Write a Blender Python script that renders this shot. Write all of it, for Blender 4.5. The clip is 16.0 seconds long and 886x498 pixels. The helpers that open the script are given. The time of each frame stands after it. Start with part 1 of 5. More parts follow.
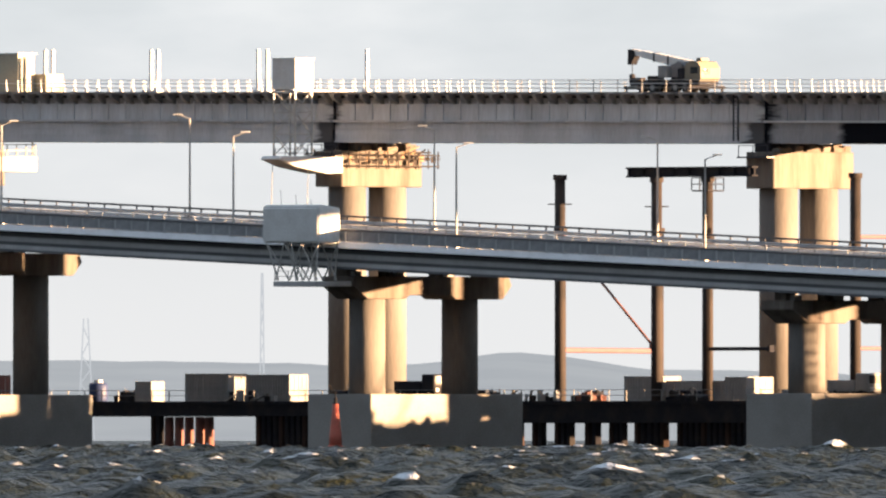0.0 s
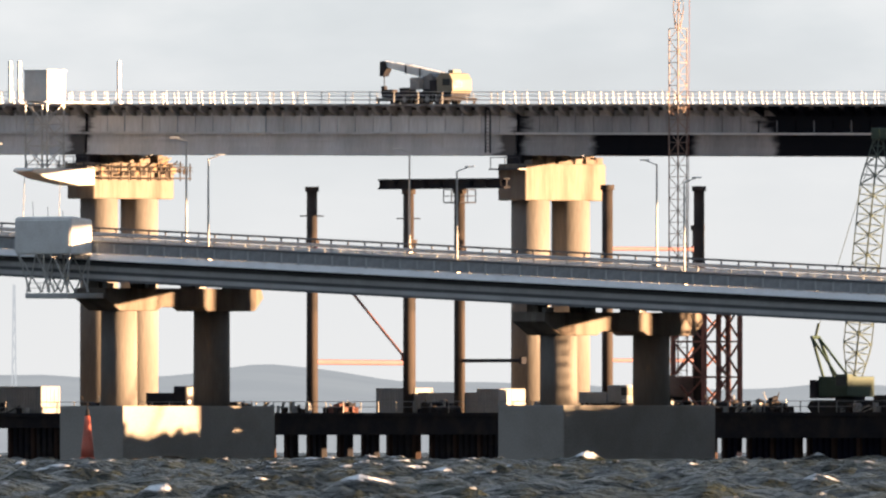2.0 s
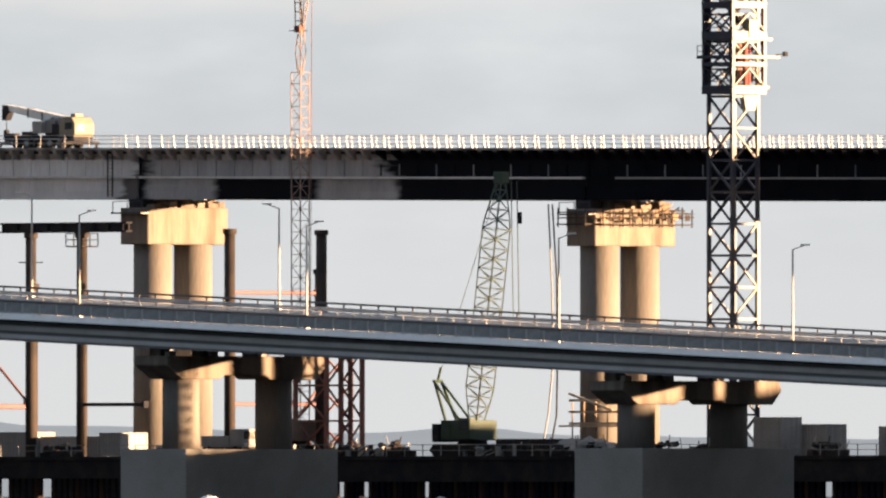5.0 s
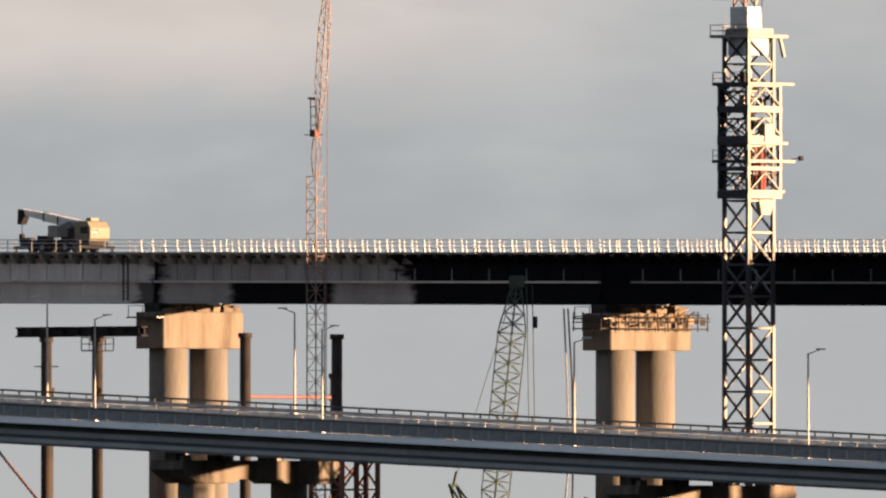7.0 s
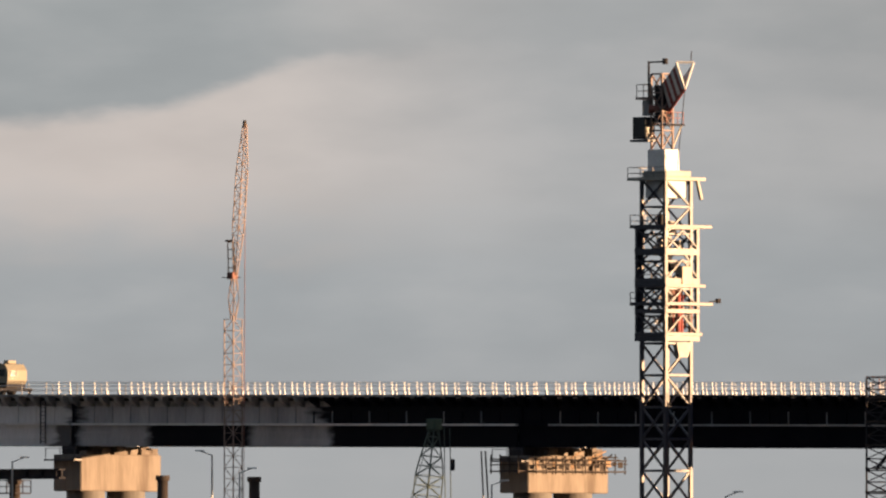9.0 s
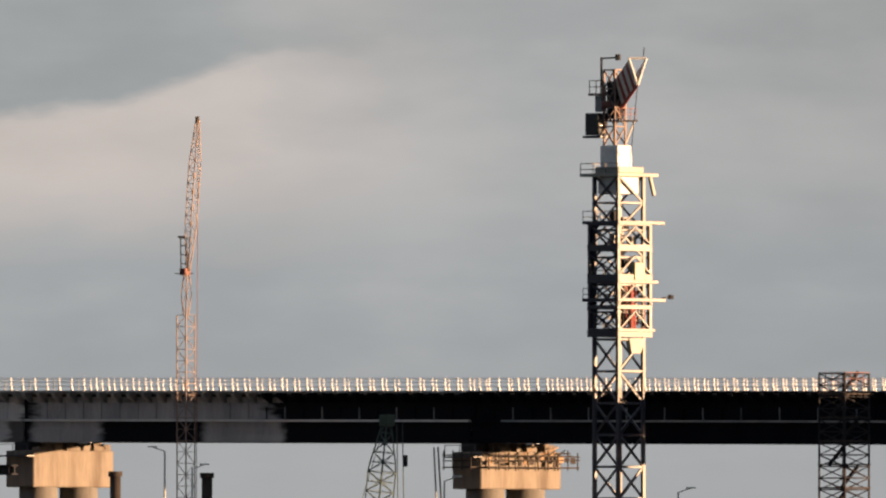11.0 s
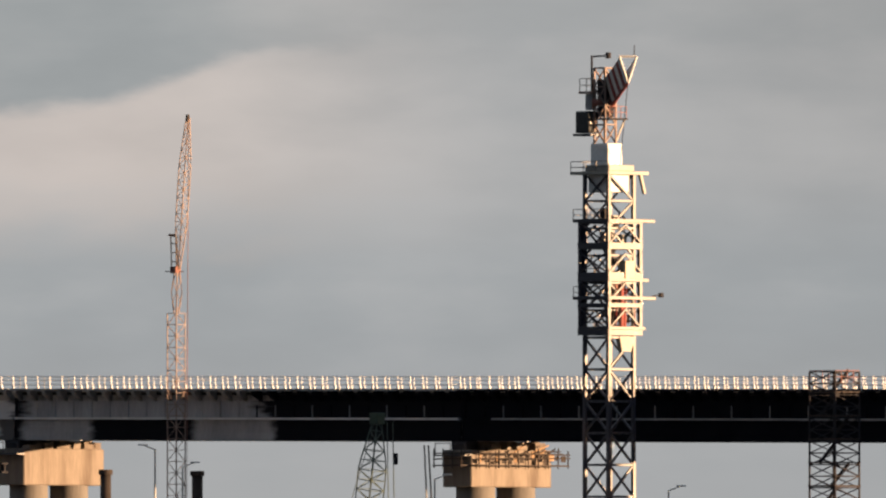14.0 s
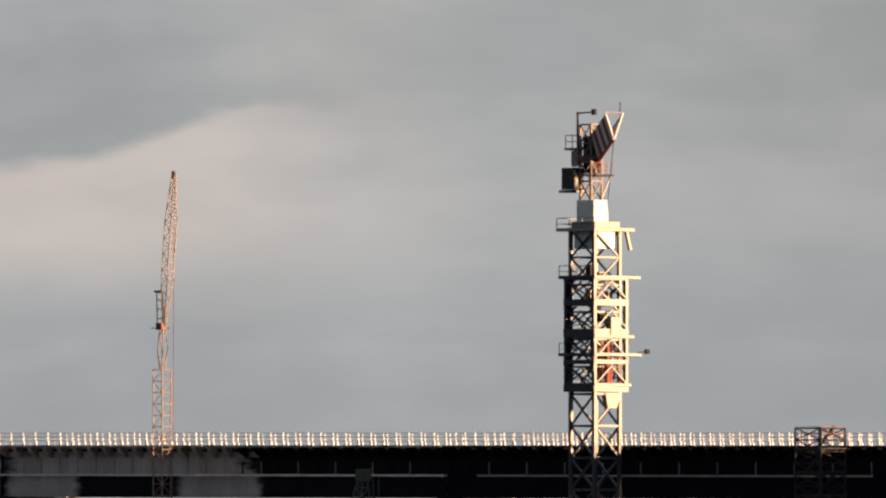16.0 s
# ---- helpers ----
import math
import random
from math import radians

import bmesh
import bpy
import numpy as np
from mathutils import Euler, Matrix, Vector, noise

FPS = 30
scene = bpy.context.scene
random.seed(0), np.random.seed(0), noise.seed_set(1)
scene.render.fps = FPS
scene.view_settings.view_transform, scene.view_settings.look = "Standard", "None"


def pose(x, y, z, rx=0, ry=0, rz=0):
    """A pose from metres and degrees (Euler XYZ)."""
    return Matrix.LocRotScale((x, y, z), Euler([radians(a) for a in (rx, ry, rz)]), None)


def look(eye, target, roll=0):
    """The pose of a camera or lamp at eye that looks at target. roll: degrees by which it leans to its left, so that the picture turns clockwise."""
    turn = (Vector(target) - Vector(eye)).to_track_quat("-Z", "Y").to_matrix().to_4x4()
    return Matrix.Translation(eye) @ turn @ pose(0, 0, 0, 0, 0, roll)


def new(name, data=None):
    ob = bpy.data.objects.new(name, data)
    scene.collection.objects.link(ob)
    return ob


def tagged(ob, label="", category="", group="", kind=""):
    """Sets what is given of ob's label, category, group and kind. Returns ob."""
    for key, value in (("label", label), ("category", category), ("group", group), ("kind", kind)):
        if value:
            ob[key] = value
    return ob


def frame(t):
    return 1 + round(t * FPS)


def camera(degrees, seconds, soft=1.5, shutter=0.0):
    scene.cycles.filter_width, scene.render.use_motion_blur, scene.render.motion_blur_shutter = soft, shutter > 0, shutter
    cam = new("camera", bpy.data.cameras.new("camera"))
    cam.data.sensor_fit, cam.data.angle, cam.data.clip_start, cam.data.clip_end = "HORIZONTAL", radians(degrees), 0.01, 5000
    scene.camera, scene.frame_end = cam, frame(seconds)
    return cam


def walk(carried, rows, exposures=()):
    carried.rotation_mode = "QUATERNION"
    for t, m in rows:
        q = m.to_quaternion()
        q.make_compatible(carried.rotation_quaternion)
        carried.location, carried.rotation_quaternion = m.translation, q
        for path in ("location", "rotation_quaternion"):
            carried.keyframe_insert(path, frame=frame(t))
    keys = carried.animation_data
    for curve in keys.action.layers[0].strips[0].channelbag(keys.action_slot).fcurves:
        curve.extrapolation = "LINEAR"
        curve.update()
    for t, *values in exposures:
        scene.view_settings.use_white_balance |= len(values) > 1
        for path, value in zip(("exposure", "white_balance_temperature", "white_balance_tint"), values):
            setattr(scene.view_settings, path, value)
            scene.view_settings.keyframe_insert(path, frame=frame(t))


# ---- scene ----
# ---------------------------------------------------------------- camera
# The camera stands on the far shore, 2.2 km from the bridge, and only pans and tilts.
# The bridge runs along X; Y points across it, away from the shore; Z = 0 is the sea.
EYE = (1557.4, -1560.6, 2.0)
cam = camera(2.0415, 16.0, soft=2.3)
AIM = [  # seconds, yaw, pitch in degrees
    (0, 45.7630, 0.4154),
    (0.5, 45.5768, 0.4128),
    (1, 45.3972, 0.4199),
    (1.5, 45.3047, 0.4349),
    (2, 45.1914, 0.4427),
    (2.5, 45.0104, 0.4401),
    (3, 44.8607, 0.4649),
    (3.5, 44.7135, 0.4792),
    (4, 44.4752, 0.4577),
    (4.2, 44.3776, 0.4505),
    (6.3, 44.3346, 0.6836),
    (6.5, 44.3490, 0.7018),
    (7, 44.3568, 0.7839),
    (7.5, 44.1719, 0.7578),
    (8, 44.1367, 0.8125),
    (8.5, 44.1432, 0.9232),
    (9, 44.1665, 1.1125),
    (9.2, 44.0742, 1.1719),
    (11.5, 44.0625, 1.0912),
    (12, 44.0742, 1.0938),
    (12.5, 44.0794, 1.1055),
    (13, 44.0716, 1.0938),
    (13.5, 44.0586, 1.0847),
    (14, 44.0352, 1.0990),
    (14.5, 44.0248, 1.1068),
    (15, 44.0222, 1.0938),
    (15.5, 44.0170, 1.1016),
    (16, 44.0026, 1.2292),
]
EXPOSURES = [(0.0, 3.40), (4.2, 3.32), (6.3, 2.80), (7.0, 2.58), (9.2, 2.38), (11.3, 2.36), (16.0, 2.36)]
walk(cam, [(t, pose(*EYE, 90 + pitch, 0, yaw)) for t, yaw, pitch in AIM], EXPOSURES)

# ---------------------------------------------------------------- light
SUN_DIR = Vector((0.832, 0.552, 0.057)).normalized()   # towards the sun: low, along the water
world = bpy.data.worlds.new("sky")
scene.world = world
world.use_nodes = True


def build_sky():
    nt = world.node_tree
    n, l = nt.nodes, nt.links
    n.clear()
    out = n.new("ShaderNodeOutputWorld")
    bg = n.new("ShaderNodeBackground")
    sky = n.new("ShaderNodeTexSky")
    sky.sky_type, sky.sun_disc = "NISHITA", False
    sky.sun_elevation = math.asin(SUN_DIR.z)
    sky.sun_rotation = math.atan2(SUN_DIR.x, SUN_DIR.y)
    dim = n.new("ShaderNodeVectorMath")
    dim.operation = "SCALE"
    dim.inputs[3].default_value = 0.10
    l.new(sky.outputs[0], dim.inputs[0])
    co = n.new("ShaderNodeTexCoord")
    turn = n.new("ShaderNodeMapping")          # x right, z up, as seen from the shore
    turn.vector_type = "POINT"
    turn.inputs["Rotation"].default_value = (0, 0, radians(-45))
    l.new(co.outputs["Generated"], turn.inputs["Vector"])
    stretch = n.new("ShaderNodeMapping")
    stretch.inputs["Scale"].default_value = (40, 0, 110)
    l.new(turn.outputs[0], stretch.inputs["Vector"])
    big = n.new("ShaderNodeTexNoise")
    big.inputs["Scale"].default_value, big.inputs["Detail"].default_value = 1.0, 5.0
    big.inputs["Roughness"].default_value = 0.45
    l.new(stretch.outputs[0], big.inputs["Vector"])
    sep = n.new("ShaderNodeSeparateXYZ")
    l.new(turn.outputs[0], sep.inputs[0])

    def maths(op, a, b=None, c=None):
        m = n.new("ShaderNodeMath")
        m.operation = op
        for i, v in enumerate((a, b, c)):
            if v is None:
                continue
            if isinstance(v, (int, float)):
                m.inputs[i].default_value = v
            else:
                l.new(v, m.inputs[i])
        return m.outputs[0]

    def ramp(v, lo, hi):
        r = n.new("ShaderNodeMapRange")
        r.interpolation_type = "SMOOTHSTEP"
        l.new(v, r.inputs[0])
        r.inputs[1].default_value, r.inputs[2].default_value = lo, hi
        return r.outputs[0]

    x, z, wob = sep.outputs[0], sep.outputs[2], big.outputs[0]
    fine = n.new("ShaderNodeTexNoise")
    fine.inputs["Scale"].default_value, fine.inputs["Detail"].default_value = 4.5, 4.0
    l.new(stretch.outputs[0], fine.inputs["Vector"])
    # a dark cloud bank whose underside rises to the right, and a lit gap below it
    wavy = maths("MULTIPLY_ADD", fine.outputs[0], 0.0022, -0.0011)
    edge = maths("ADD", maths("MULTIPLY_ADD", ramp(x, 0.001, 0.0125), 0.0028, 0.0246), wavy)
    above = ramp(maths("SUBTRACT", z, edge), -0.0003, 0.0007)
    above = maths("MULTIPLY", above, maths("SUBTRACT", 1.0, maths("MULTIPLY", ramp(x, 0.006, 0.017), 0.75)))
    below = ramp(maths("SUBTRACT", maths("ADD", maths("MULTIPLY", wavy, 2.0), 0.0203), z), -0.0024, 0.0022)
    lit = maths("MULTIPLY", maths("SUBTRACT", 1.0, above), maths("SUBTRACT", 1.0, below))
    lit = maths("MULTIPLY", lit, maths("SUBTRACT", 1.0, maths("MULTIPLY", ramp(x, 0.002, 0.021), 0.85)))
    lit = maths("ADD", lit, maths("MULTIPLY", ramp(maths("ADD", wob, maths("MULTIPLY_ADD", fine.outputs[0], 0.5, -0.25)), 0.42, 0.72), 0.13))

    def mix(f, a, b):
        m = n.new("ShaderNodeMix")
        m.data_type = "RGBA"
        if isinstance(f, float):
            m.inputs[0].default_value = f
        else:
            l.new(f, m.inputs[0])
        for i, v in ((6, a), (7, b)):
            if isinstance(v, tuple):
                m.inputs[i].default_value = (*v, 1)
            else:
                l.new(v, m.inputs[i])
        return m.outputs[2]

    grey = mix(above, (0.640, 0.682, 0.712), (0.600, 0.643, 0.666))
    cloud = mix(lit, grey, (1.03, 0.935, 0.885))
    mottle = n.new("ShaderNodeVectorMath")       # soft lumps of brighter and darker cloud
    mottle.operation = "SCALE"
    l.new(cloud, mottle.inputs[0])
    lumps = maths("MULTIPLY_ADD", maths("MULTIPLY_ADD", fine.outputs[0], 0.45, wob), 0.42, 0.70)
    veil = maths("MULTIPLY", ramp(x, 0.02, 0.034), ramp(z, 0.014, 0.03))
    l.new(maths("MULTIPLY", lumps, maths("SUBTRACT", 1.0, maths("MULTIPLY", veil, 0.13))), mottle.inputs[3])
    cloud = mottle.outputs[0]
    low = mix(ramp(z, 0.002, 0.019), (0.742, 0.752, 0.762), cloud)
    high = mix(ramp(z, 0.04, 0.3), low, (0.57, 0.68, 0.83))
    # the overcast darkens smoothly away from the sun's side
    away = maths("MULTIPLY_ADD", ramp(maths("MULTIPLY_ADD", x, 0.6, sep.outputs[1]), -0.9, 0.6), 0.44, 0.56)
    fall = n.new("ShaderNodeVectorMath")
    fall.operation = "SCALE"
    l.new(mix(0.12, high, dim.outputs[0]), fall.inputs[0])
    l.new(away, fall.inputs[3])
    l.new(fall.outputs[0], bg.inputs["Color"])
    bg.inputs["Strength"].default_value = 0.12
    l.new(bg.outputs[0], out.inputs["Surface"])


build_sky()
sun = new("sun", bpy.data.lights.new("sun", "SUN"))
sun.data.energy, sun.data.angle, sun.data.color = 3.7, radians(0.6), (1.0, 0.60, 0.32)
sun.matrix_world = look((0, 0, 200), Vector((0, 0, 200)) - SUN_DIR)


# ---------------------------------------------------------------- materials
def material(name, base, rough=0.8, metal=0.0, spot=None, amount=0.5, scale=0.6, grain=6.0, bump=0.02, streak=False, gloss=0.3):
    """Base colour varied at two scales: stains (scale) towards spot, and a fine grain."""
    m = bpy.data.materials.new(name)
    m.use_nodes = True
    n, l = m.node_tree.nodes, m.node_tree.links
    b = n["Principled BSDF"]
    b.inputs["Roughness"].default_value, b.inputs["Metallic"].default_value = rough, metal
    b.inputs["Specular IOR Level"].default_value = gloss
    co = n.new("ShaderNodeTexCoord")
    mp = n.new("ShaderNodeMapping")
    if streak:
        mp.inputs["Scale"].default_value = (1, 1, 0.15)
    l.new(co.outputs["Object"], mp.inputs[0])
    n1, n2 = n.new("ShaderNodeTexNoise"), n.new("ShaderNodeTexNoise")
    for k, s, d in ((n1, scale, 4.0), (n2, grain, 3.0)):
        k.inputs["Scale"].default_value, k.inputs["Detail"].default_value = s, d
        l.new(mp.outputs[0], k.inputs["Vector"])
    spot = spot or tuple(c * 0.6 for c in base)
    r = n.new("ShaderNodeMapRange")
    l.new(n1.outputs[0], r.inputs[0])
    r.inputs[1].default_value, r.inputs[2].default_value, r.inputs[4].default_value = 0.42, 0.68, amount
    mx = n.new("ShaderNodeMix")
    mx.data_type = "RGBA"
    l.new(r.outputs[0], mx.inputs[0])
    mx.inputs[6].default_value, mx.inputs[7].default_value = (*base, 1), (*spot, 1)
    info = n.new("ShaderNodeObjectInfo")
    v = n.new("ShaderNodeMath")
    v.operation = "MULTIPLY_ADD"
    l.new(info.outputs["Random"], v.inputs[0])
    v.inputs[1].default_value, v.inputs[2].default_value = 0.14, 0.68
    v2 = n.new("ShaderNodeMath")
    v2.operation = "MULTIPLY_ADD"
    l.new(n2.outputs[0], v2.inputs[0])
    v2.inputs[1].default_value = 0.5
    l.new(v.outputs[0], v2.inputs[2])
    hs = n.new("ShaderNodeHueSaturation")
    l.new(mx.outputs[2], hs.inputs["Color"])
    l.new(v2.outputs[0], hs.inputs["Value"])
    l.new(hs.outputs[0], b.inputs["Base Color"])
    bp = n.new("ShaderNodeBump")
    bp.inputs["Distance"].default_value = bump
    l.new(n2.outputs[0], bp.inputs["Height"])
    l.new(bp.outputs[0], b.inputs["Normal"])
    return m


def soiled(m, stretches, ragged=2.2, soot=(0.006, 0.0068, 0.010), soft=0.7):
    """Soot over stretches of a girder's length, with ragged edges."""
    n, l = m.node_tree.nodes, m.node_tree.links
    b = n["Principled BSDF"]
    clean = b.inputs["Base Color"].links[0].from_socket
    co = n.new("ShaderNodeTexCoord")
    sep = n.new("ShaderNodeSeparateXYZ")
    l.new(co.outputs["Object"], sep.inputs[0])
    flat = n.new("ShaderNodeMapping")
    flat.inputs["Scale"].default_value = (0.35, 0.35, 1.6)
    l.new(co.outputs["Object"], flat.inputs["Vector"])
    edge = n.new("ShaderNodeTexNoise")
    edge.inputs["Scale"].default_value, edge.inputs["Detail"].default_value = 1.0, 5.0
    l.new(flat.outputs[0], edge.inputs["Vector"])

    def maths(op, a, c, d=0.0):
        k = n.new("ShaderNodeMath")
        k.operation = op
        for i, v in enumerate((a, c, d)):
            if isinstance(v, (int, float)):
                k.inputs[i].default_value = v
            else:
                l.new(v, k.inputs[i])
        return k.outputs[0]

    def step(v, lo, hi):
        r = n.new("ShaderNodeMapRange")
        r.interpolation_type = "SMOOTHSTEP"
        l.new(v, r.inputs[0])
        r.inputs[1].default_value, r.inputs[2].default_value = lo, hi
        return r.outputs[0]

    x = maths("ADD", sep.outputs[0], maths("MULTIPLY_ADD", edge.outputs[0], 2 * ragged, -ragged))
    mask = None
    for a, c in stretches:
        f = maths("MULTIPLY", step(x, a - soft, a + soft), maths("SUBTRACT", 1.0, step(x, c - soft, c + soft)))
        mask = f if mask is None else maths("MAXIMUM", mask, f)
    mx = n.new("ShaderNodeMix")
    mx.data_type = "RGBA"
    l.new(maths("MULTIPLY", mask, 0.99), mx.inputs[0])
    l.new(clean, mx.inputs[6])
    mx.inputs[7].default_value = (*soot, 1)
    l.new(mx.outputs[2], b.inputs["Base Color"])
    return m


CONCRETE = material("concrete", (0.165, 0.158, 0.15), 0.9, spot=(0.115, 0.108, 0.102), streak=True)
CAP_CONCRETE = material("cap_concrete", (0.17, 0.15, 0.132), 0.9, spot=(0.095, 0.078, 0.066), scale=0.8, amount=0.9, streak=True)
FOOTING = material("footing_concrete", (0.27, 0.262, 0.25), 0.92, spot=(0.18, 0.168, 0.155), scale=0.25)
GREY_PAINT = material("grey_girder_paint", (0.305, 0.32, 0.345), 0.6, spot=(0.18, 0.185, 0.20), scale=0.35, streak=True)
GREY_DULL = material("dull_grey_lower_web", (0.20, 0.208, 0.222), 0.65, spot=(0.13, 0.135, 0.145), scale=0.5, streak=True)
GREY_LIGHT = material("light_grey_flange_paint", (0.46, 0.47, 0.485), 0.6)
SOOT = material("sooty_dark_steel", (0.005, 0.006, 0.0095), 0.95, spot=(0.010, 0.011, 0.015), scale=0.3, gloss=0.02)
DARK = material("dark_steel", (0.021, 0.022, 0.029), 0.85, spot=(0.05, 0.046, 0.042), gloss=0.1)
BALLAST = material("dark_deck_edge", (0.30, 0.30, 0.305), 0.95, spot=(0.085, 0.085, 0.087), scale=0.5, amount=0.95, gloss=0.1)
RAIL_PAINT = material("white_railing_paint", (0.76, 0.78, 0.80), 0.5, spot=(0.5, 0.51, 0.52))
ROAD_STEEL = material("road_girder_paint", (0.27, 0.278, 0.292), 0.6, spot=(0.15, 0.155, 0.17), scale=0.3, streak=True)
EDGE = material("pale_edge_beam", (0.80, 0.82, 0.85), 0.85, spot=(0.64, 0.66, 0.69), scale=0.5)
BARRIER = material("galvanised_barrier", (0.42, 0.435, 0.455), 0.9, 0.0, spot=(0.28, 0.29, 0.305), gloss=0.08)
PANEL_GREY = material("grey_parapet_panel", (0.32, 0.333, 0.35), 0.85, spot=(0.21, 0.218, 0.23), scale=0.9, gloss=0.1)
RAIL_GREY = material("dull_handrail_steel", (0.13, 0.135, 0.145), 0.7, gloss=0.15)
ROAD_SHADE = material("girder_rib_shade_tone", (0.17, 0.18, 0.195), 0.8, spot=(0.10, 0.107, 0.117), scale=0.4, gloss=0.1)
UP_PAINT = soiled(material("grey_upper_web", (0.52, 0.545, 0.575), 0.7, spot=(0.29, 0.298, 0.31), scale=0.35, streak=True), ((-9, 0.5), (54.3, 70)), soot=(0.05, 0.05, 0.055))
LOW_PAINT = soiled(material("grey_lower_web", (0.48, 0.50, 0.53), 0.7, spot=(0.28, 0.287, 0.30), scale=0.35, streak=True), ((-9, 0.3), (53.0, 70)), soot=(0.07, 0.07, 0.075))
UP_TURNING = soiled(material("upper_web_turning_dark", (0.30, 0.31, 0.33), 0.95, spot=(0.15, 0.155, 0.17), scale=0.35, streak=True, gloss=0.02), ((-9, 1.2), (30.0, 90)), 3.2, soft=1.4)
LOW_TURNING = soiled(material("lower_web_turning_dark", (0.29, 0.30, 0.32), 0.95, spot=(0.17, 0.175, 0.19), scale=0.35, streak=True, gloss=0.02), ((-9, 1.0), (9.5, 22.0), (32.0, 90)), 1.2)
GALV = material("galvanised_pole", (0.43, 0.43, 0.42), 0.45, 0.2)
ROAD_LIGHT = material("pale_girder_web_tone", (0.60, 0.615, 0.635), 0.7, spot=(0.43, 0.44, 0.455), scale=0.4, streak=True)
ASPHALT = material("asphalt", (0.05, 0.05, 0.052), 0.9)
RUST = material("rusty_pipe_steel", (0.034, 0.027, 0.025), 0.85, spot=(0.017, 0.015, 0.015), scale=0.5, amount=0.9)
RUST_DARK = material("dark_rusty_sheet_pile", (0.05, 0.034, 0.03), 0.9, spot=(0.025, 0.02, 0.02), scale=0.4, gloss=0.1)
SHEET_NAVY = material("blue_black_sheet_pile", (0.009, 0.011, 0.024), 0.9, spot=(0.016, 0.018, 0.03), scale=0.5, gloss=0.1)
RUST_RED = material("red_oxide_steel", (0.19, 0.085, 0.072), 0.8, spot=(0.06, 0.04, 0.037), scale=0.6)
ORANGE = material("orange_bracing", (0.20, 0.118, 0.132), 0.7, spot=(0.16, 0.095, 0.105), gloss=0.1)
BUOY_RED = material("faded_red_buoy_paint", (0.55, 0.14, 0.10), 0.5, spot=(0.42, 0.16, 0.12), scale=1.5)
WHITE = material("white_paint", (0.62, 0.635, 0.64), 0.55, spot=(0.47, 0.47, 0.46))
CREAM = material("cream_paint", (0.36, 0.335, 0.26), 0.5, spot=(0.27, 0.245, 0.18))
MAST = material("glossy_dark_blue_lattice_paint", (0.008, 0.011, 0.026), 0.40, spot=(0.012, 0.015, 0.028), gloss=0.5, bump=0.004)
CAGE_CREAM = material("cream_machinery_paint", (0.26, 0.255, 0.235), 0.5, spot=(0.18, 0.175, 0.16))
RED = material("red_paint", (0.21, 0.045, 0.04), 0.5, spot=(0.15, 0.035, 0.032))
SALMON = material("faded_orange_lattice", (0.20, 0.145, 0.126), 0.6, spot=(0.13, 0.10, 0.09))
GREEN = material("green_crane_paint", (0.03, 0.056, 0.042), 0.6, spot=(0.02, 0.036, 0.028))
PALEGREEN = material("pale_green_lattice", (0.075, 0.10, 0.095), 0.8, spot=(0.05, 0.067, 0.063), gloss=0.05)
BLUE = material("blue_tank_paint", (0.03, 0.05, 0.13), 0.5)
CONTAINER = material("grey_container", (0.25, 0.258, 0.265), 0.7, spot=(0.165, 0.168, 0.172), scale=0.8)
PALE = material("pale_container", (0.30, 0.305, 0.31), 0.7, spot=(0.21, 0.212, 0.212), scale=0.8)
BOOM_GREY = material("white_boom_paint", (0.74, 0.74, 0.73), 0.6, spot=(0.5, 0.5, 0.49), scale=0.9)
CAB_CREAM = material("dull_cream_cab_paint", (0.19, 0.178, 0.14), 0.6, spot=(0.15, 0.138, 0.105))
RUBBER = material("black_rubber", (0.02, 0.02, 0.02), 0.9)
TIMBER = material("scaffold_timber", (0.24, 0.165, 0.105), 0.85, spot=(0.12, 0.08, 0.055))
# Brighter copy of the timber: the staging's sunlit look is in the colour.
SUNLIT_TIMBER = material("sunlit_pale_timber", (0.36, 0.27, 0.19), 0.85, spot=(0.25, 0.18, 0.12))
GLASS = material("dark_glass", (0.02, 0.025, 0.03), 0.15)


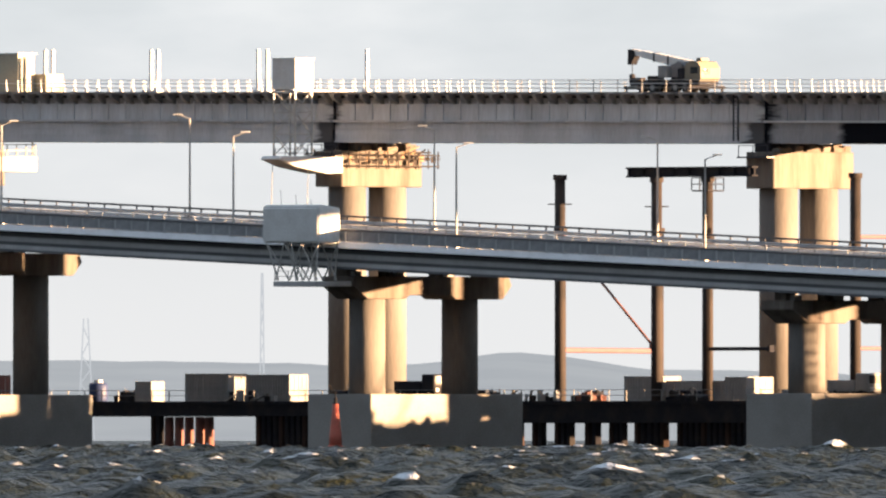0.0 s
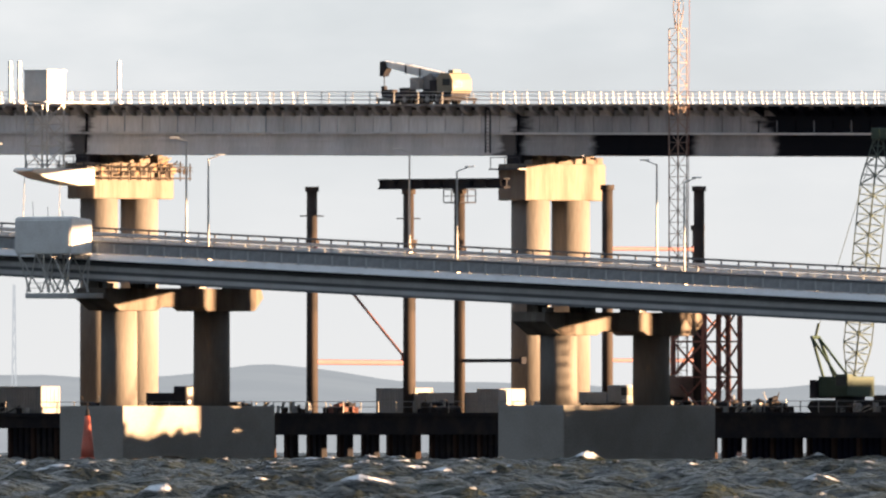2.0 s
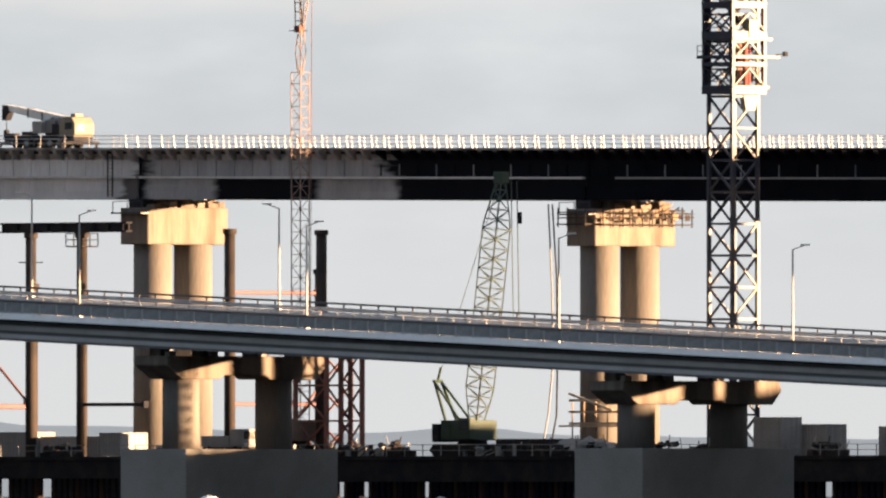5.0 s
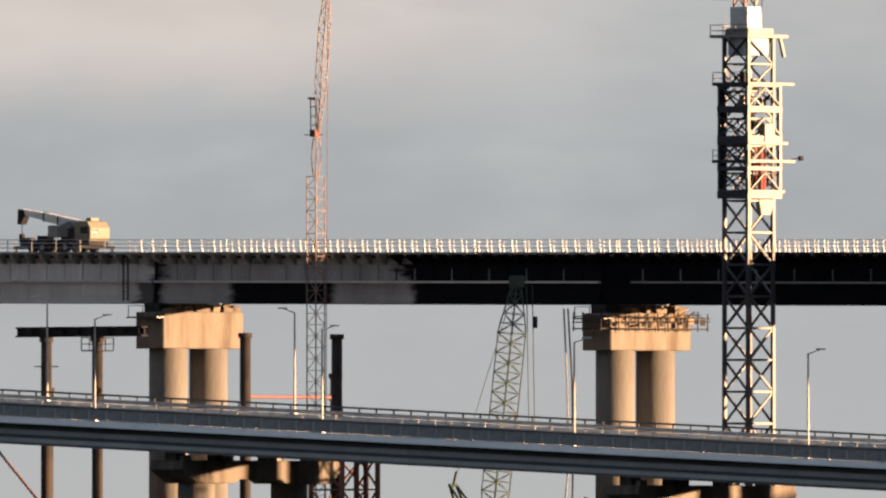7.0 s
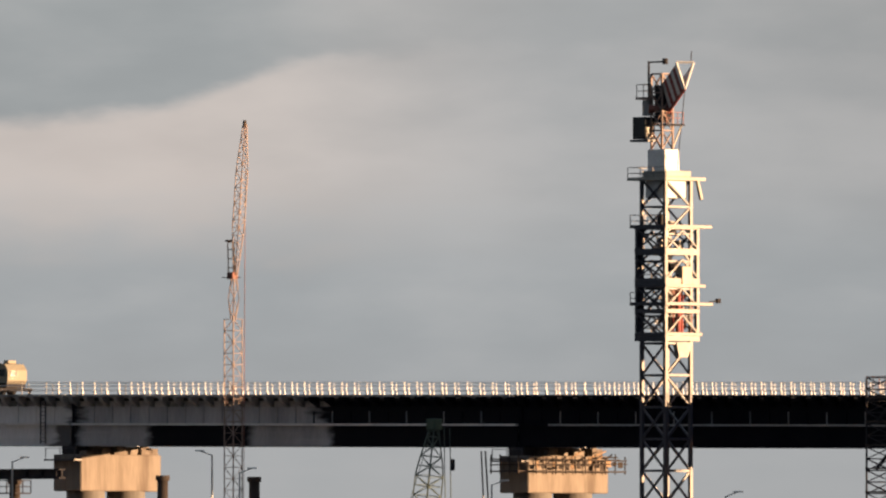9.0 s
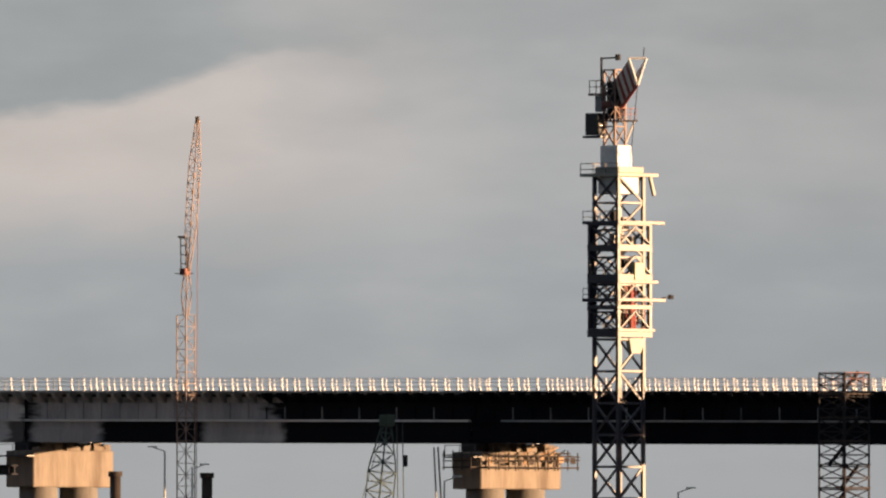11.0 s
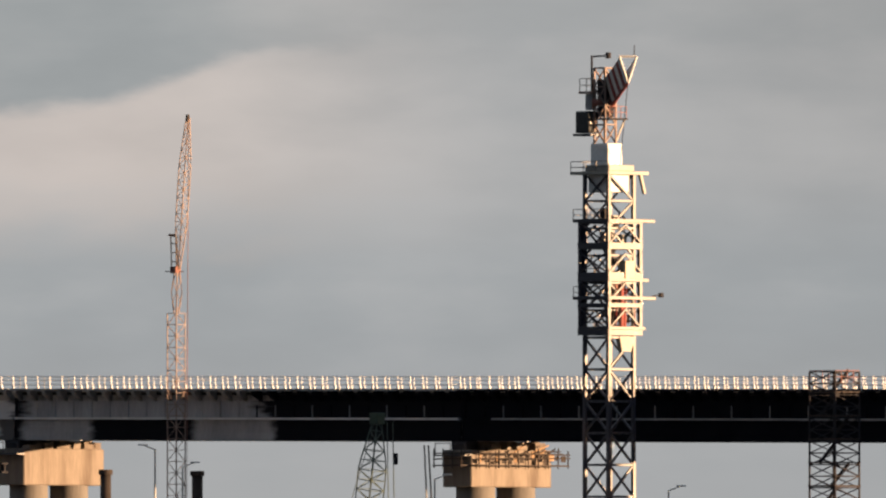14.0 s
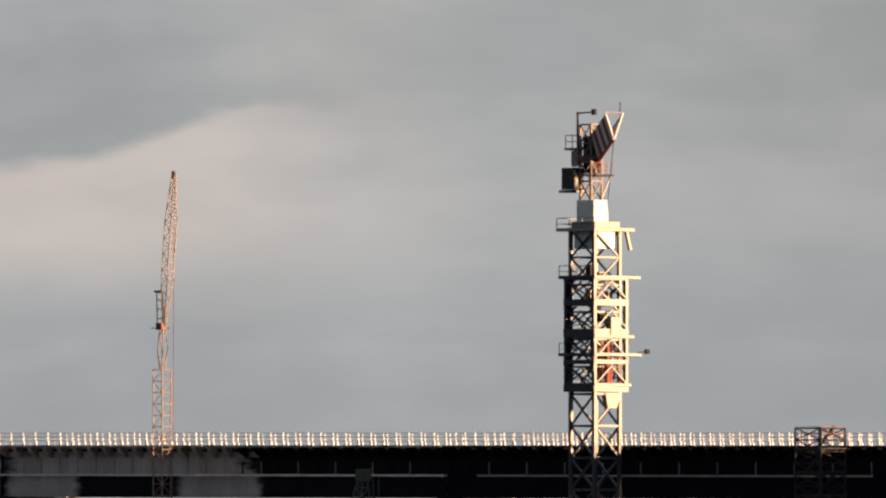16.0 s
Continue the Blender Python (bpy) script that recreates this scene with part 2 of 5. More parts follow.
def water_material():
    m = bpy.data.materials.new("sea_water")
    m.use_nodes = True
    n, l = m.node_tree.nodes, m.node_tree.links
    b = n["Principled BSDF"]
    b.inputs["Roughness"].default_value = 0.22
    b.inputs["IOR"].default_value = 1.33
    b.inputs["Specular IOR Level"].default_value = 0.085
    geo = n.new("ShaderNodeNewGeometry")
    sep = n.new("ShaderNodeSeparateXYZ")
    l.new(geo.outputs["Position"], sep.inputs[0])
    tone = n.new("ShaderNodeTexNoise")
    tone.inputs["Scale"].default_value, tone.inputs["Detail"].default_value = 0.11, 4.0
    l.new(geo.outputs["Position"], tone.inputs["Vector"])
    cr = n.new("ShaderNodeValToRGB")
    cr.color_ramp.elements[0].position, cr.color_ramp.elements[1].position = 0.38, 0.66
    cr.color_ramp.elements[0].color = (0.005, 0.008, 0.0105, 1)
    cr.color_ramp.elements[1].color = (0.020, 0.023, 0.012, 1)
    l.new(tone.outputs[0], cr.inputs[0])
    fine = n.new("ShaderNodeTexNoise")
    fine.inputs["Scale"].default_value, fine.inputs["Detail"].default_value = 0.6, 7.0
    fine.inputs["Roughness"].default_value = 0.65
    lie = n.new("ShaderNodeMapping")             # foam lies in streaks along the crests
    lie.inputs["Rotation"].default_value = (0, 0, radians(-45))
    lie.inputs["Scale"].default_value = (0.4, 1, 1)
    l.new(geo.outputs["Position"], lie.inputs["Vector"])
    l.new(lie.outputs[0], fine.inputs["Vector"])
    # whitecaps: on crests, broken up
    crest = n.new("ShaderNodeMath")
    crest.operation = "MULTIPLY_ADD"
    l.new(fine.outputs[0], crest.inputs[0])
    crest.inputs[1].default_value = 1.6
    l.new(sep.outputs[2], crest.inputs[2])
    foam = n.new("ShaderNodeMapRange")
    l.new(crest.outputs[0], foam.inputs[0])
    foam.inputs[1].default_value, foam.inputs[2].default_value = 1.56, 1.66
    mx = n.new("ShaderNodeMix")
    mx.data_type = "RGBA"
    l.new(foam.outputs[0], mx.inputs[0])
    l.new(cr.outputs[0], mx.inputs[6])
    mx.inputs[7].default_value = (0.66, 0.70, 0.74, 1)
    l.new(mx.outputs[2], b.inputs["Base Color"])
    rr = n.new("ShaderNodeMapRange")
    l.new(foam.outputs[0], rr.inputs[0])
    rr.inputs[3].default_value, rr.inputs[4].default_value = 0.3, 0.9
    l.new(rr.outputs[0], b.inputs["Roughness"])
    bp = n.new("ShaderNodeBump")
    bp.inputs["Distance"].default_value = 0.7
    rip = n.new("ShaderNodeTexNoise")
    rip.inputs["Scale"].default_value, rip.inputs["Detail"].default_value = 2.0, 7.0
    l.new(geo.outputs["Position"], rip.inputs["Vector"])
    l.new(rip.outputs[0], bp.inputs["Height"])
    l.new(bp.outputs[0], b.inputs["Normal"])
    return m


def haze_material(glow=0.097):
    """Hills and masts far off: the haze of the air before them is put in as emission."""
    m = bpy.data.materials.new("haze_as_emission")
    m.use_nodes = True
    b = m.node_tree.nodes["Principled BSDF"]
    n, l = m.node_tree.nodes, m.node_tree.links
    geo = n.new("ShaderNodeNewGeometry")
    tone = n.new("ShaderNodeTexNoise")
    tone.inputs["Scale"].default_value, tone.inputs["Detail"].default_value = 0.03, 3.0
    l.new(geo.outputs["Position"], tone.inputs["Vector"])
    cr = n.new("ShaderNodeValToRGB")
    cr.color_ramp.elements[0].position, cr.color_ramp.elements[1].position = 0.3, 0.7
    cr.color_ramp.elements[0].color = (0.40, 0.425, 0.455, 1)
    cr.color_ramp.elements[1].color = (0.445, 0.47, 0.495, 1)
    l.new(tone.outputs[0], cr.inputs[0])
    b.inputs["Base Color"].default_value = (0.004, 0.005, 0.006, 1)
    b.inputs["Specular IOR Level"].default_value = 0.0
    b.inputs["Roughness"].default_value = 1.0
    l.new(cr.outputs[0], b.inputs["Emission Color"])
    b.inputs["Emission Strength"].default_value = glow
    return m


# ---------------------------------------------------------------- mesh tools
PLACE = {}


def thing(name, at, label, category, group="", kind=""):
    ob = new(name)
    ob.location = at
    ob.empty_display_size = 0.5
    PLACE[ob] = Vector(at)
    return tagged(ob, label, category, group, kind)


ROAD_SCALE = 0.99313      # the road bridge is shrunk about the camera eye by this factor


def scale_from_eye(ob):
    """Scales a thing of the road bridge about the camera eye, ten metres nearer, so its view stays the same."""
    view_eye = Vector((1557.4, -1560.6, 2.0))
    ob.location = view_eye + ROAD_SCALE * (PLACE[ob] - view_eye)
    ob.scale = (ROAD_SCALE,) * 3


def mesh_of(bm, name, mat, shift=None, smooth=False):
    if shift is not None:
        bmesh.ops.translate(bm, verts=bm.verts, vec=shift)
    me = bpy.data.meshes.new(name)
    bm.to_mesh(me)
    bm.free()
    me.materials.append(mat)
    if smooth:
        for p in me.polygons:
            p.use_smooth = len(p.vertices) == 4
    return me


def part(name, bm, mat, parent, label="", smooth=False):
    """Links a bmesh, given in world metres, as one mesh under a thing or a part."""
    me = mesh_of(bm, name, mat, -PLACE[parent], smooth)
    ob = new(name, me)
    ob.parent = parent
    PLACE[ob] = PLACE[parent]
    return tagged(ob, label)


def repeat(name, me, parent, spots, turn=0.0):
    """One mesh at many spots (world metres), each an object of its own."""
    for s in spots:
        ob = new(name, me)
        ob.parent = parent
        ob.matrix_basis = Matrix.Translation(Vector(s) - PLACE[parent]) @ Matrix.Rotation(turn, 4, "Z")


def box(bm, x0, x1, y0, y1, z0, z1, slope=0.0, bevel=0.0):
    """A box; with slope its ends follow a grade along X."""
    v = [bm.verts.new((x, y, z + slope * x)) for x in (x0, x1) for y in (y0, y1) for z in (z0, z1)]
    fs = [bm.faces.new([v[i] for i in q]) for q in ((0, 1, 3, 2), (4, 6, 7, 5), (0, 4, 5, 1), (2, 3, 7, 6), (0, 2, 6, 4), (1, 5, 7, 3))]
    if bevel:
        es = list({e for f in fs for e in f.edges})
        bmesh.ops.bevel(bm, geom=es, offset=bevel, segments=2, affect="EDGES", profile=0.6)
    return bm


def tube(bm, a, b, r, r2=None, n=8):
    """A round or (n=4) square bar from a to b."""
    a, b = Vector(a), Vector(b)
    d = b - a
    q = d.to_track_quat("Z", "Y").to_matrix()
    r2 = r if r2 is None else r2
    k = math.pi / n if n == 4 else 0.0
    ra = [bm.verts.new(a + q @ Vector((r * math.cos(2 * math.pi * i / n + k), r * math.sin(2 * math.pi * i / n + k), 0))) for i in range(n)]
    rb = [bm.verts.new(b + q @ Vector((r2 * math.cos(2 * math.pi * i / n + k), r2 * math.sin(2 * math.pi * i / n + k), 0))) for i in range(n)]
    for i in range(n):
        bm.faces.new((ra[i], ra[(i + 1) % n], rb[(i + 1) % n], rb[i]))
    bm.faces.new(ra[::-1])
    bm.faces.new(rb)
    return bm


def pipe(bm, pts, r, n=4):
    """One continuous bar through a line of points."""
    pts = [Vector(p) for p in pts]
    prev = None
    for i, p in enumerate(pts):
        d = (pts[min(i + 1, len(pts) - 1)] - pts[max(i - 1, 0)]).normalized()
        q = d.to_track_quat("Z", "Y").to_matrix()
        cur = [bm.verts.new(p + q @ Vector((r * math.cos(2 * math.pi * k / n), r * math.sin(2 * math.pi * k / n), 0))) for k in range(n)]
        if prev:
            for k in range(n):
                bm.faces.new((prev[k], prev[(k + 1) % n], cur[(k + 1) % n], cur[k]))
        else:
            bm.faces.new(cur[::-1])
        prev = cur
    bm.faces.new(prev)
    return bm


def B():
    return bmesh.new()


def lathe(bm, x, y, rings, n=32):
    """A turned body from (z, radius) rings."""
    prev = None
    for z, r in rings:
        cur = [bm.verts.new((x + r * math.cos(2 * math.pi * i / n), y + r * math.sin(2 * math.pi * i / n), z)) for i in range(n)]
        if prev:
            for i in range(n):
                bm.faces.new((prev[i], prev[(i + 1) % n], cur[(i + 1) % n], cur[i]))
        else:
            bm.faces.new(cur[::-1])
        prev = cur
    bm.faces.new(prev)
    return bm


def prism(bm, outline, axis, a, b):
    """Extrudes an outline along X, Y or Z from a to b: (y, z), (x, z) or (x, y)."""
    def at(p, z, s):
        return (s, p, z) if axis == "x" else (p, s, z) if axis == "y" else (p, z, s)
    va = [bm.verts.new(at(p, z, a)) for p, z in outline]
    vb = [bm.verts.new(at(p, z, b)) for p, z in outline]
    k = len(outline)
    for i in range(k):
        bm.faces.new((va[i], va[(i + 1) % k], vb[(i + 1) % k], vb[i]))
    bm.faces.new(va[::-1])
    bm.faces.new(vb)
    bmesh.ops.recalc_face_normals(bm, faces=bm.faces)
    return bm


# ---------------------------------------------------------------- sea and distance
def build_sea():
    xs = np.concatenate([[-7000, -2500, -900, -300, -120], np.arange(-76, 76.1, 0.5), [120, 300, 900, 2500, 7000]])
    ys = np.concatenate([[-6000, -1500, -200, 200, 500], np.arange(560, 2400, 0.9), [2450, 2550, 2700, 3000, 3500, 4300, 6000, 9000]])
    gx, gy = np.meshgrid(xs, ys)
    rng = np.random.default_rng(5)
    z = np.zeros_like(gx)
    for lam, amp, k in ((30, 0.10, 3), (17, 0.11, 5), (10, 0.14, 8), (6.2, 0.16, 10), (3.8, 0.15, 12), (2.3, 0.10, 12)):
        for _ in range(k):
            w = 2 * np.pi / (lam * rng.uniform(0.8, 1.25))
            th = np.pi / 2 + rng.normal(0.3, 0.35 + 2.6 / lam)
            ph = gx * w * np.cos(th) + gy * w * np.sin(th) + rng.uniform(0, 6.28)
            ph = ph + 0.6 * np.sin(gx * 0.05 * rng.uniform(0.5, 1.5) + rng.uniform(0, 6.28))
            z += amp / math.sqrt(k) * 1.5 * (1 - 2 * np.abs(np.sin(ph / 2)) ** 1.0 * 0.9)
    z *= 0.235 / z[(np.abs(gx) < 70) & (gy > 700) & (gy < 2300)].std()
    inside = (np.abs(gx) < 77) & (gy > 550) & (gy < 2405)
    z = np.where(inside, z, 0.0)
    z -= z[inside].mean() + 0.05
    z = np.where(inside, z, -0.05)
    h, w = gx.shape
    co = np.stack([gx, gy, z], -1).reshape(-1, 3)
    i = np.arange(h * w).reshape(h, w)
    quads = np.stack([i[:-1, :-1], i[:-1, 1:], i[1:, 1:], i[1:, :-1]], -1).reshape(-1, 4)
    me = bpy.data.meshes.new("sea")
    me.vertices.add(len(co))
    me.vertices.foreach_set("co", co.ravel())
    me.loops.add(quads.size)
    me.loops.foreach_set("vertex_index", quads.ravel().astype(np.int32))
    me.polygons.add(len(quads))
    me.polygons.foreach_set("loop_start", np.arange(0, quads.size, 4, dtype=np.int32))
    me.polygons.foreach_set("use_smooth", np.ones(len(quads), dtype=bool))
    me.update()
    me.validate()
    me.materials.append(water_material())
    ob = new("water", me)
    ob.matrix_world = pose(EYE[0], EYE[1], 0, 0, 0, 45)
    tagged(ob, "choppy grey-green sea with small whitecaps", "sea", kind="structure")


def build_hills():
    def top(x):
        z = 12.2 + 1.2 * math.exp(-((x + 120) / 55) ** 2) + 3.6 * math.exp(-((x + 47) / 17) ** 2)
        z += 1.3 * math.exp(-((x - 62) / 14) ** 2) + 0.8 * math.exp(-((x + 8) / 20) ** 2) - 0.012 * x
        z += 6 * math.exp(-((x + 700) / 300) ** 2) + 5 * math.exp(-((x - 800) / 350) ** 2)
        return z + 0.6 * noise.noise((x * 0.06, 0, 3)) + 0.2 * noise.noise((x * 0.4, 1, 3))
    bm = B()
    rows = []
    for i in range(-400, 401):
        x = i * 4.0
        t = top(x)
        rows.append([bm.verts.new(p) for p in ((x, 4380, -1), (x, 4480, t * 0.55), (x, 4640, t * 0.9), (x, 4720, t), (x, 4800, -1))])
    for a, b in zip(rows, rows[1:]):
        for j in range(4):
            bm.faces.new((a[j], b[j], b[j + 1], a[j + 1]))
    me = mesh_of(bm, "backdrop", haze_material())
    for p in me.polygons:
        p.use_smooth = True
    ob = new("backdrop", me)
    ob.matrix_world = pose(EYE[0], EYE[1], 0, 0, 0, 45)
    tagged(ob, "low blue-grey hills on the far shore in haze", "hills", kind="structure")


def far_mast(x, high, wide, label):
    """A lattice mast on the far shore, pale in the haze."""
    m = thing("far_mast", (0, 0, 0), label, "mast", "far shore masts")
    y = 4370.0
    for k in (-1, 1):
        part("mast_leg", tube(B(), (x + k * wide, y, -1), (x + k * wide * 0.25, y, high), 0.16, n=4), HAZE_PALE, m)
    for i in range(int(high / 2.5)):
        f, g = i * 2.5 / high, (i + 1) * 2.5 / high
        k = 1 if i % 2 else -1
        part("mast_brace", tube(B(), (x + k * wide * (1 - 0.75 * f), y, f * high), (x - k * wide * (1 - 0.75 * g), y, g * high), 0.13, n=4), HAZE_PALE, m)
    m.matrix_world = pose(EYE[0], EYE[1], 0, 0, 0, 45)


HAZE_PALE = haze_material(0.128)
build_sea()
build_hills()
far_mast(-121.0, 21.5, 1.5, "pale derrick mast far off in the haze")
far_mast(-128.0, 18.5, 0.8, "short pale mast far off in the haze")
far_mast(-90.0, 29.5, 0.5, "tall thin pale mast far off in the haze")


# ---------------------------------------------------------------- rail bridge
RG = -0.0098            # grade of the rail bridge along X
RZ = 27.31              # underside of the rail girders at X = 0


def rail_z(x):
    return RZ + RG * x


def rail_pier(x):
    z = rail_z(x)
    p = thing("rail_pier", (x, 0, 0), "pale concrete bridge pier with two round columns and a hammerhead cap", "bridge pier", "rail bridge piers")
    top = z - 0.75
    bm = prism(B(), [(-5.0, top), (5.1, top), (5.1, top - 3.25), (-5.0, top - 3.25)], "x", x - 1.75, x + 1.75)
    bmesh.ops.bevel(bm, geom=list(bm.edges), offset=0.09, segments=1, affect="EDGES")
    cap = part("pier_cap", bm, CAP_CONCRETE, p, "sunlit concrete cap with stained faces")
    for y in (-2.65, 2.4):
        part("column", lathe(B(), x, y, [(4.9, 1.72), (top - 3.2, 1.70)], 40), CONCRETE, p, smooth=True)
    part("footing", box(B(), x - 4.3, x + 4.3, -7.5, 7.5, -2.0, 4.9, bevel=0.12), FOOTING, p)
    for y in (-2.3, 0.6, 3.6):
        for dx in (-0.8, 0.8):
            part("bearing", box(B(), x + dx - 0.42, x + dx + 0.42, y - 0.55, y + 0.55, top - 0.03, z - 0.02, bevel=0.04), CAP_CONCRETE, cap)
    # Dark block added for the shade between girder end, bearings and cap.
    part("end_diaphragm", box(B(), x - 1.1, x + 0.75, -4.55, -3.2, top + 0.01, z + 0.01, bevel=0.03), DARK, cap, "dark block standing in for shade under the girder ends")
    # small walkway round the head
    for y in (-5.5,):
        w = part("walkway_plate", box(B(), x - 1.9, x + 1.9, y - 0.5, y + 0.45, top - 0.55, top - 0.42), MAST, p, "small steel maintenance walkway")
        e = y + (0.35 if y > 0 else -0.35)
        for dx in (-1.8, 0, 1.8):
            part("rail_post", tube(B(), (x + dx, e, top - 0.45), (x + dx, e, top + 0.6), 0.04, n=4), MAST, w)
        part("rail_bar", tube(B(), (x - 1.8, e, top + 0.55), (x + 1.8, e, top + 0.55), 0.04, n=4), MAST, w)
    return p


def girder_span(x0, x1, light_to):
    """One rail span: two plate girders, deck and walkway. Past light_to it is sooty."""
    sooty = light_to <= x0
    label = ("dark steel rail bridge span with pale flange line" if sooty else
             "grey painted steel rail bridge span with stiffened web" if light_to >= x1 else
             "grey rail bridge span turning dark along its length")
    g = thing("rail_bridge_span", (x0, 0, rail_z(x0)), label, "bridge span", "rail bridge spans")
    a, b = x0 + 0.18, x1 - 0.18
    n = 12
    w = (b - a) / n
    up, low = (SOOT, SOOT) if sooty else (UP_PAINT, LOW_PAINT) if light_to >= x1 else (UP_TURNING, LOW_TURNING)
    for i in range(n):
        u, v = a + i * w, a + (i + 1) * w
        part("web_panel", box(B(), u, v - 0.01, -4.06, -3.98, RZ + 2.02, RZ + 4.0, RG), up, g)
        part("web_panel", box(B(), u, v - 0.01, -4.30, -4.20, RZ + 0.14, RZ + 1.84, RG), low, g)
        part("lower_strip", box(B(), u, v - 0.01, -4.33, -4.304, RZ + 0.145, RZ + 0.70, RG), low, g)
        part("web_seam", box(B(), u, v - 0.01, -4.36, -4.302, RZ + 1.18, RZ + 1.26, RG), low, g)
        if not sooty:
            # Darker board under the walkway: its shadow band is put into the colour.
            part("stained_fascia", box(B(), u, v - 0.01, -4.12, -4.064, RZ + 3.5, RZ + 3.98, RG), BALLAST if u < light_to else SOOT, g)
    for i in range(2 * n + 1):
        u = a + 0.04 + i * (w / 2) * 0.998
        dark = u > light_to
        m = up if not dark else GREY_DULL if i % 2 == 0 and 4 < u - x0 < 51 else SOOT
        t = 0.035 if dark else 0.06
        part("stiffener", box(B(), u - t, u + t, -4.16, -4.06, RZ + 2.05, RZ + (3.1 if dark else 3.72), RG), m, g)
    if sooty:                      # the flange is near-black close to the piers
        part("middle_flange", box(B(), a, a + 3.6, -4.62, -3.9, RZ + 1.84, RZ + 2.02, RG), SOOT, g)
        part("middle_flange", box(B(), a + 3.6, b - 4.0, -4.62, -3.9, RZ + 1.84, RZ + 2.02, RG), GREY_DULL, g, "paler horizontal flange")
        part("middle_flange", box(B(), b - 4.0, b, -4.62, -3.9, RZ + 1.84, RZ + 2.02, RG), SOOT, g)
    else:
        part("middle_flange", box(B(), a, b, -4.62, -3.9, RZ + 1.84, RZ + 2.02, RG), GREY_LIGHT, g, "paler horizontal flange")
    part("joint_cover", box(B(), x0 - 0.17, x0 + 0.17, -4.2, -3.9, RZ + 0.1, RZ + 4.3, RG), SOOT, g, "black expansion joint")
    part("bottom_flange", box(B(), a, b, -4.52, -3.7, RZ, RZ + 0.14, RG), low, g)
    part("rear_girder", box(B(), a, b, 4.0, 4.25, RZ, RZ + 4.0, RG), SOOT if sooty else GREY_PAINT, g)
    for i in range(13):
        u = a + 0.2 + i * (b - a - 0.4) / 12
        part("cross_frame", box(B(), u - 0.1, u + 0.1, -3.95, 4.0, RZ + 0.5, RZ + 1.1, RG), DARK, g)
    part("deck_slab", box(B(), a, b, -4.2, 4.2, RZ + 4.0, RZ + 4.22, RG), DARK, g)
    # walkway brackets and the ragged dark edge under them
    outline = [(-4.05, -0.55 + 4.0), (-5.0, 3.95), (-5.15, 4.22), (-5.15, 4.36), (-4.05, 4.36)]
    k = 30
    along = [a + 0.4 + i * (b - a - 0.8) / (k - 1) for i in range(k)]
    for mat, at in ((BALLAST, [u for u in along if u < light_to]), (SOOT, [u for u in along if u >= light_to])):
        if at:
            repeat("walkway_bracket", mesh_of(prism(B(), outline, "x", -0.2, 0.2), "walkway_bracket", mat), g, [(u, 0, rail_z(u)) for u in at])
    part("walkway_edge", box(B(), a, b, -5.25, -4.2, RZ + 4.36, RZ + 4.55, RG), DARK if sooty else BALLAST, g, "dark walkway edge")
    part("ballast_bed", box(B(), a, b, -4.2, 5.2, RZ + 4.22, RZ + 4.5, RG), BALLAST, g)
    return g


def access_ladder(x):
    l = thing("access_ladder", (x, -4.9, rail_z(x)), "dark steel ladder fixed to the girder side", "ladder")
    for dx in (-0.3, 0.3):
        part("stile", box(B(), x + dx - 0.05, x + dx + 0.05, -4.75, -4.65, RZ + 0.2, RZ + 4.3, RG), DARK, l)
    for k in range(12):
        z = rail_z(x) + 0.4 + k * 0.33
        part("ladder_rung", tube(B(), (x - 0.3, -4.7, z), (x + 0.3, -4.7, z), 0.03, n=6), DARK, l)


POST = None


def rail_railing(x0, x1, y, lead):
    """White parapet railing: posts with gusset feet and three bars."""
    global POST
    r = thing("rail_parapet", (x0, y, rail_z(x0) + 4.55), "white painted steel railing along the rail deck", "railing", "rail deck railings")
    if POST is None:
        bm = box(B(), -0.035, 0.035, -0.035, 0.035, 0, 1.18, bevel=0.01)
        prism(bm, [(-0.12, 0.0), (0.12, 0.0), (0.10, 0.34), (0.035, 0.46), (-0.035, 0.46), (-0.10, 0.34)], "y", -0.045, 0.045)
        POST = mesh_of(bm, "post", RAIL_PAINT)
    spots, slim, x, k = [], [], x0 + lead, 0
    while x < x1:
        if -35 < x < -2:           # slim grey posts only, standing in for the stretch in shade
            if k % 2 == 0:
                slim.append((x, y, rail_z(x) + 4.50))
        else:
            spots.append((x, y, rail_z(x) + 4.50))
        x += 1.53 if x0 < 50 else 1.17
        k += 1
    repeat("post", POST, r, spots)
    if slim:
        repeat("slim_post", mesh_of(box(B(), -0.03, 0.03, -0.03, 0.03, 0, 1.16), "slim_post", CONTAINER), r, slim)
    for dz in (1.12, 0.8, 0.42):
        part("bar", box(B(), x0 + 0.05, x1 - 0.05, y - 0.02, y + 0.02, RZ + 4.5 + dz, RZ + (4.55 if dz == 0.8 else 4.54) + dz, RG), RAIL_PAINT if dz == 0.8 else GALV, r)


for px in (-110.0, -55.0, 0.0, 55.0, 110.0, 165.0, 220.0):
    rail_pier(px)
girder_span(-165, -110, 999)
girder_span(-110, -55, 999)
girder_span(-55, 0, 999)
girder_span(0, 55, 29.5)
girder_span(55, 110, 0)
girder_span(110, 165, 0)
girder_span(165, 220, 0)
access_ladder(-3.3)
for sx in (-165, -110, -55, 0, 55, 110, 165):
    rail_railing(sx, sx + 55, -5.1, 0.5)
    rail_railing(sx, sx + 55, 5.1, 0.25 if sx < 50 else 0.62)


# ---------------------------------------------------------------- road bridge
DG = -0.0418            # grade of the road bridge
DZ = 15.45              # underside of the road girders at X = 0


def road_z(x):
    return DZ + DG * x


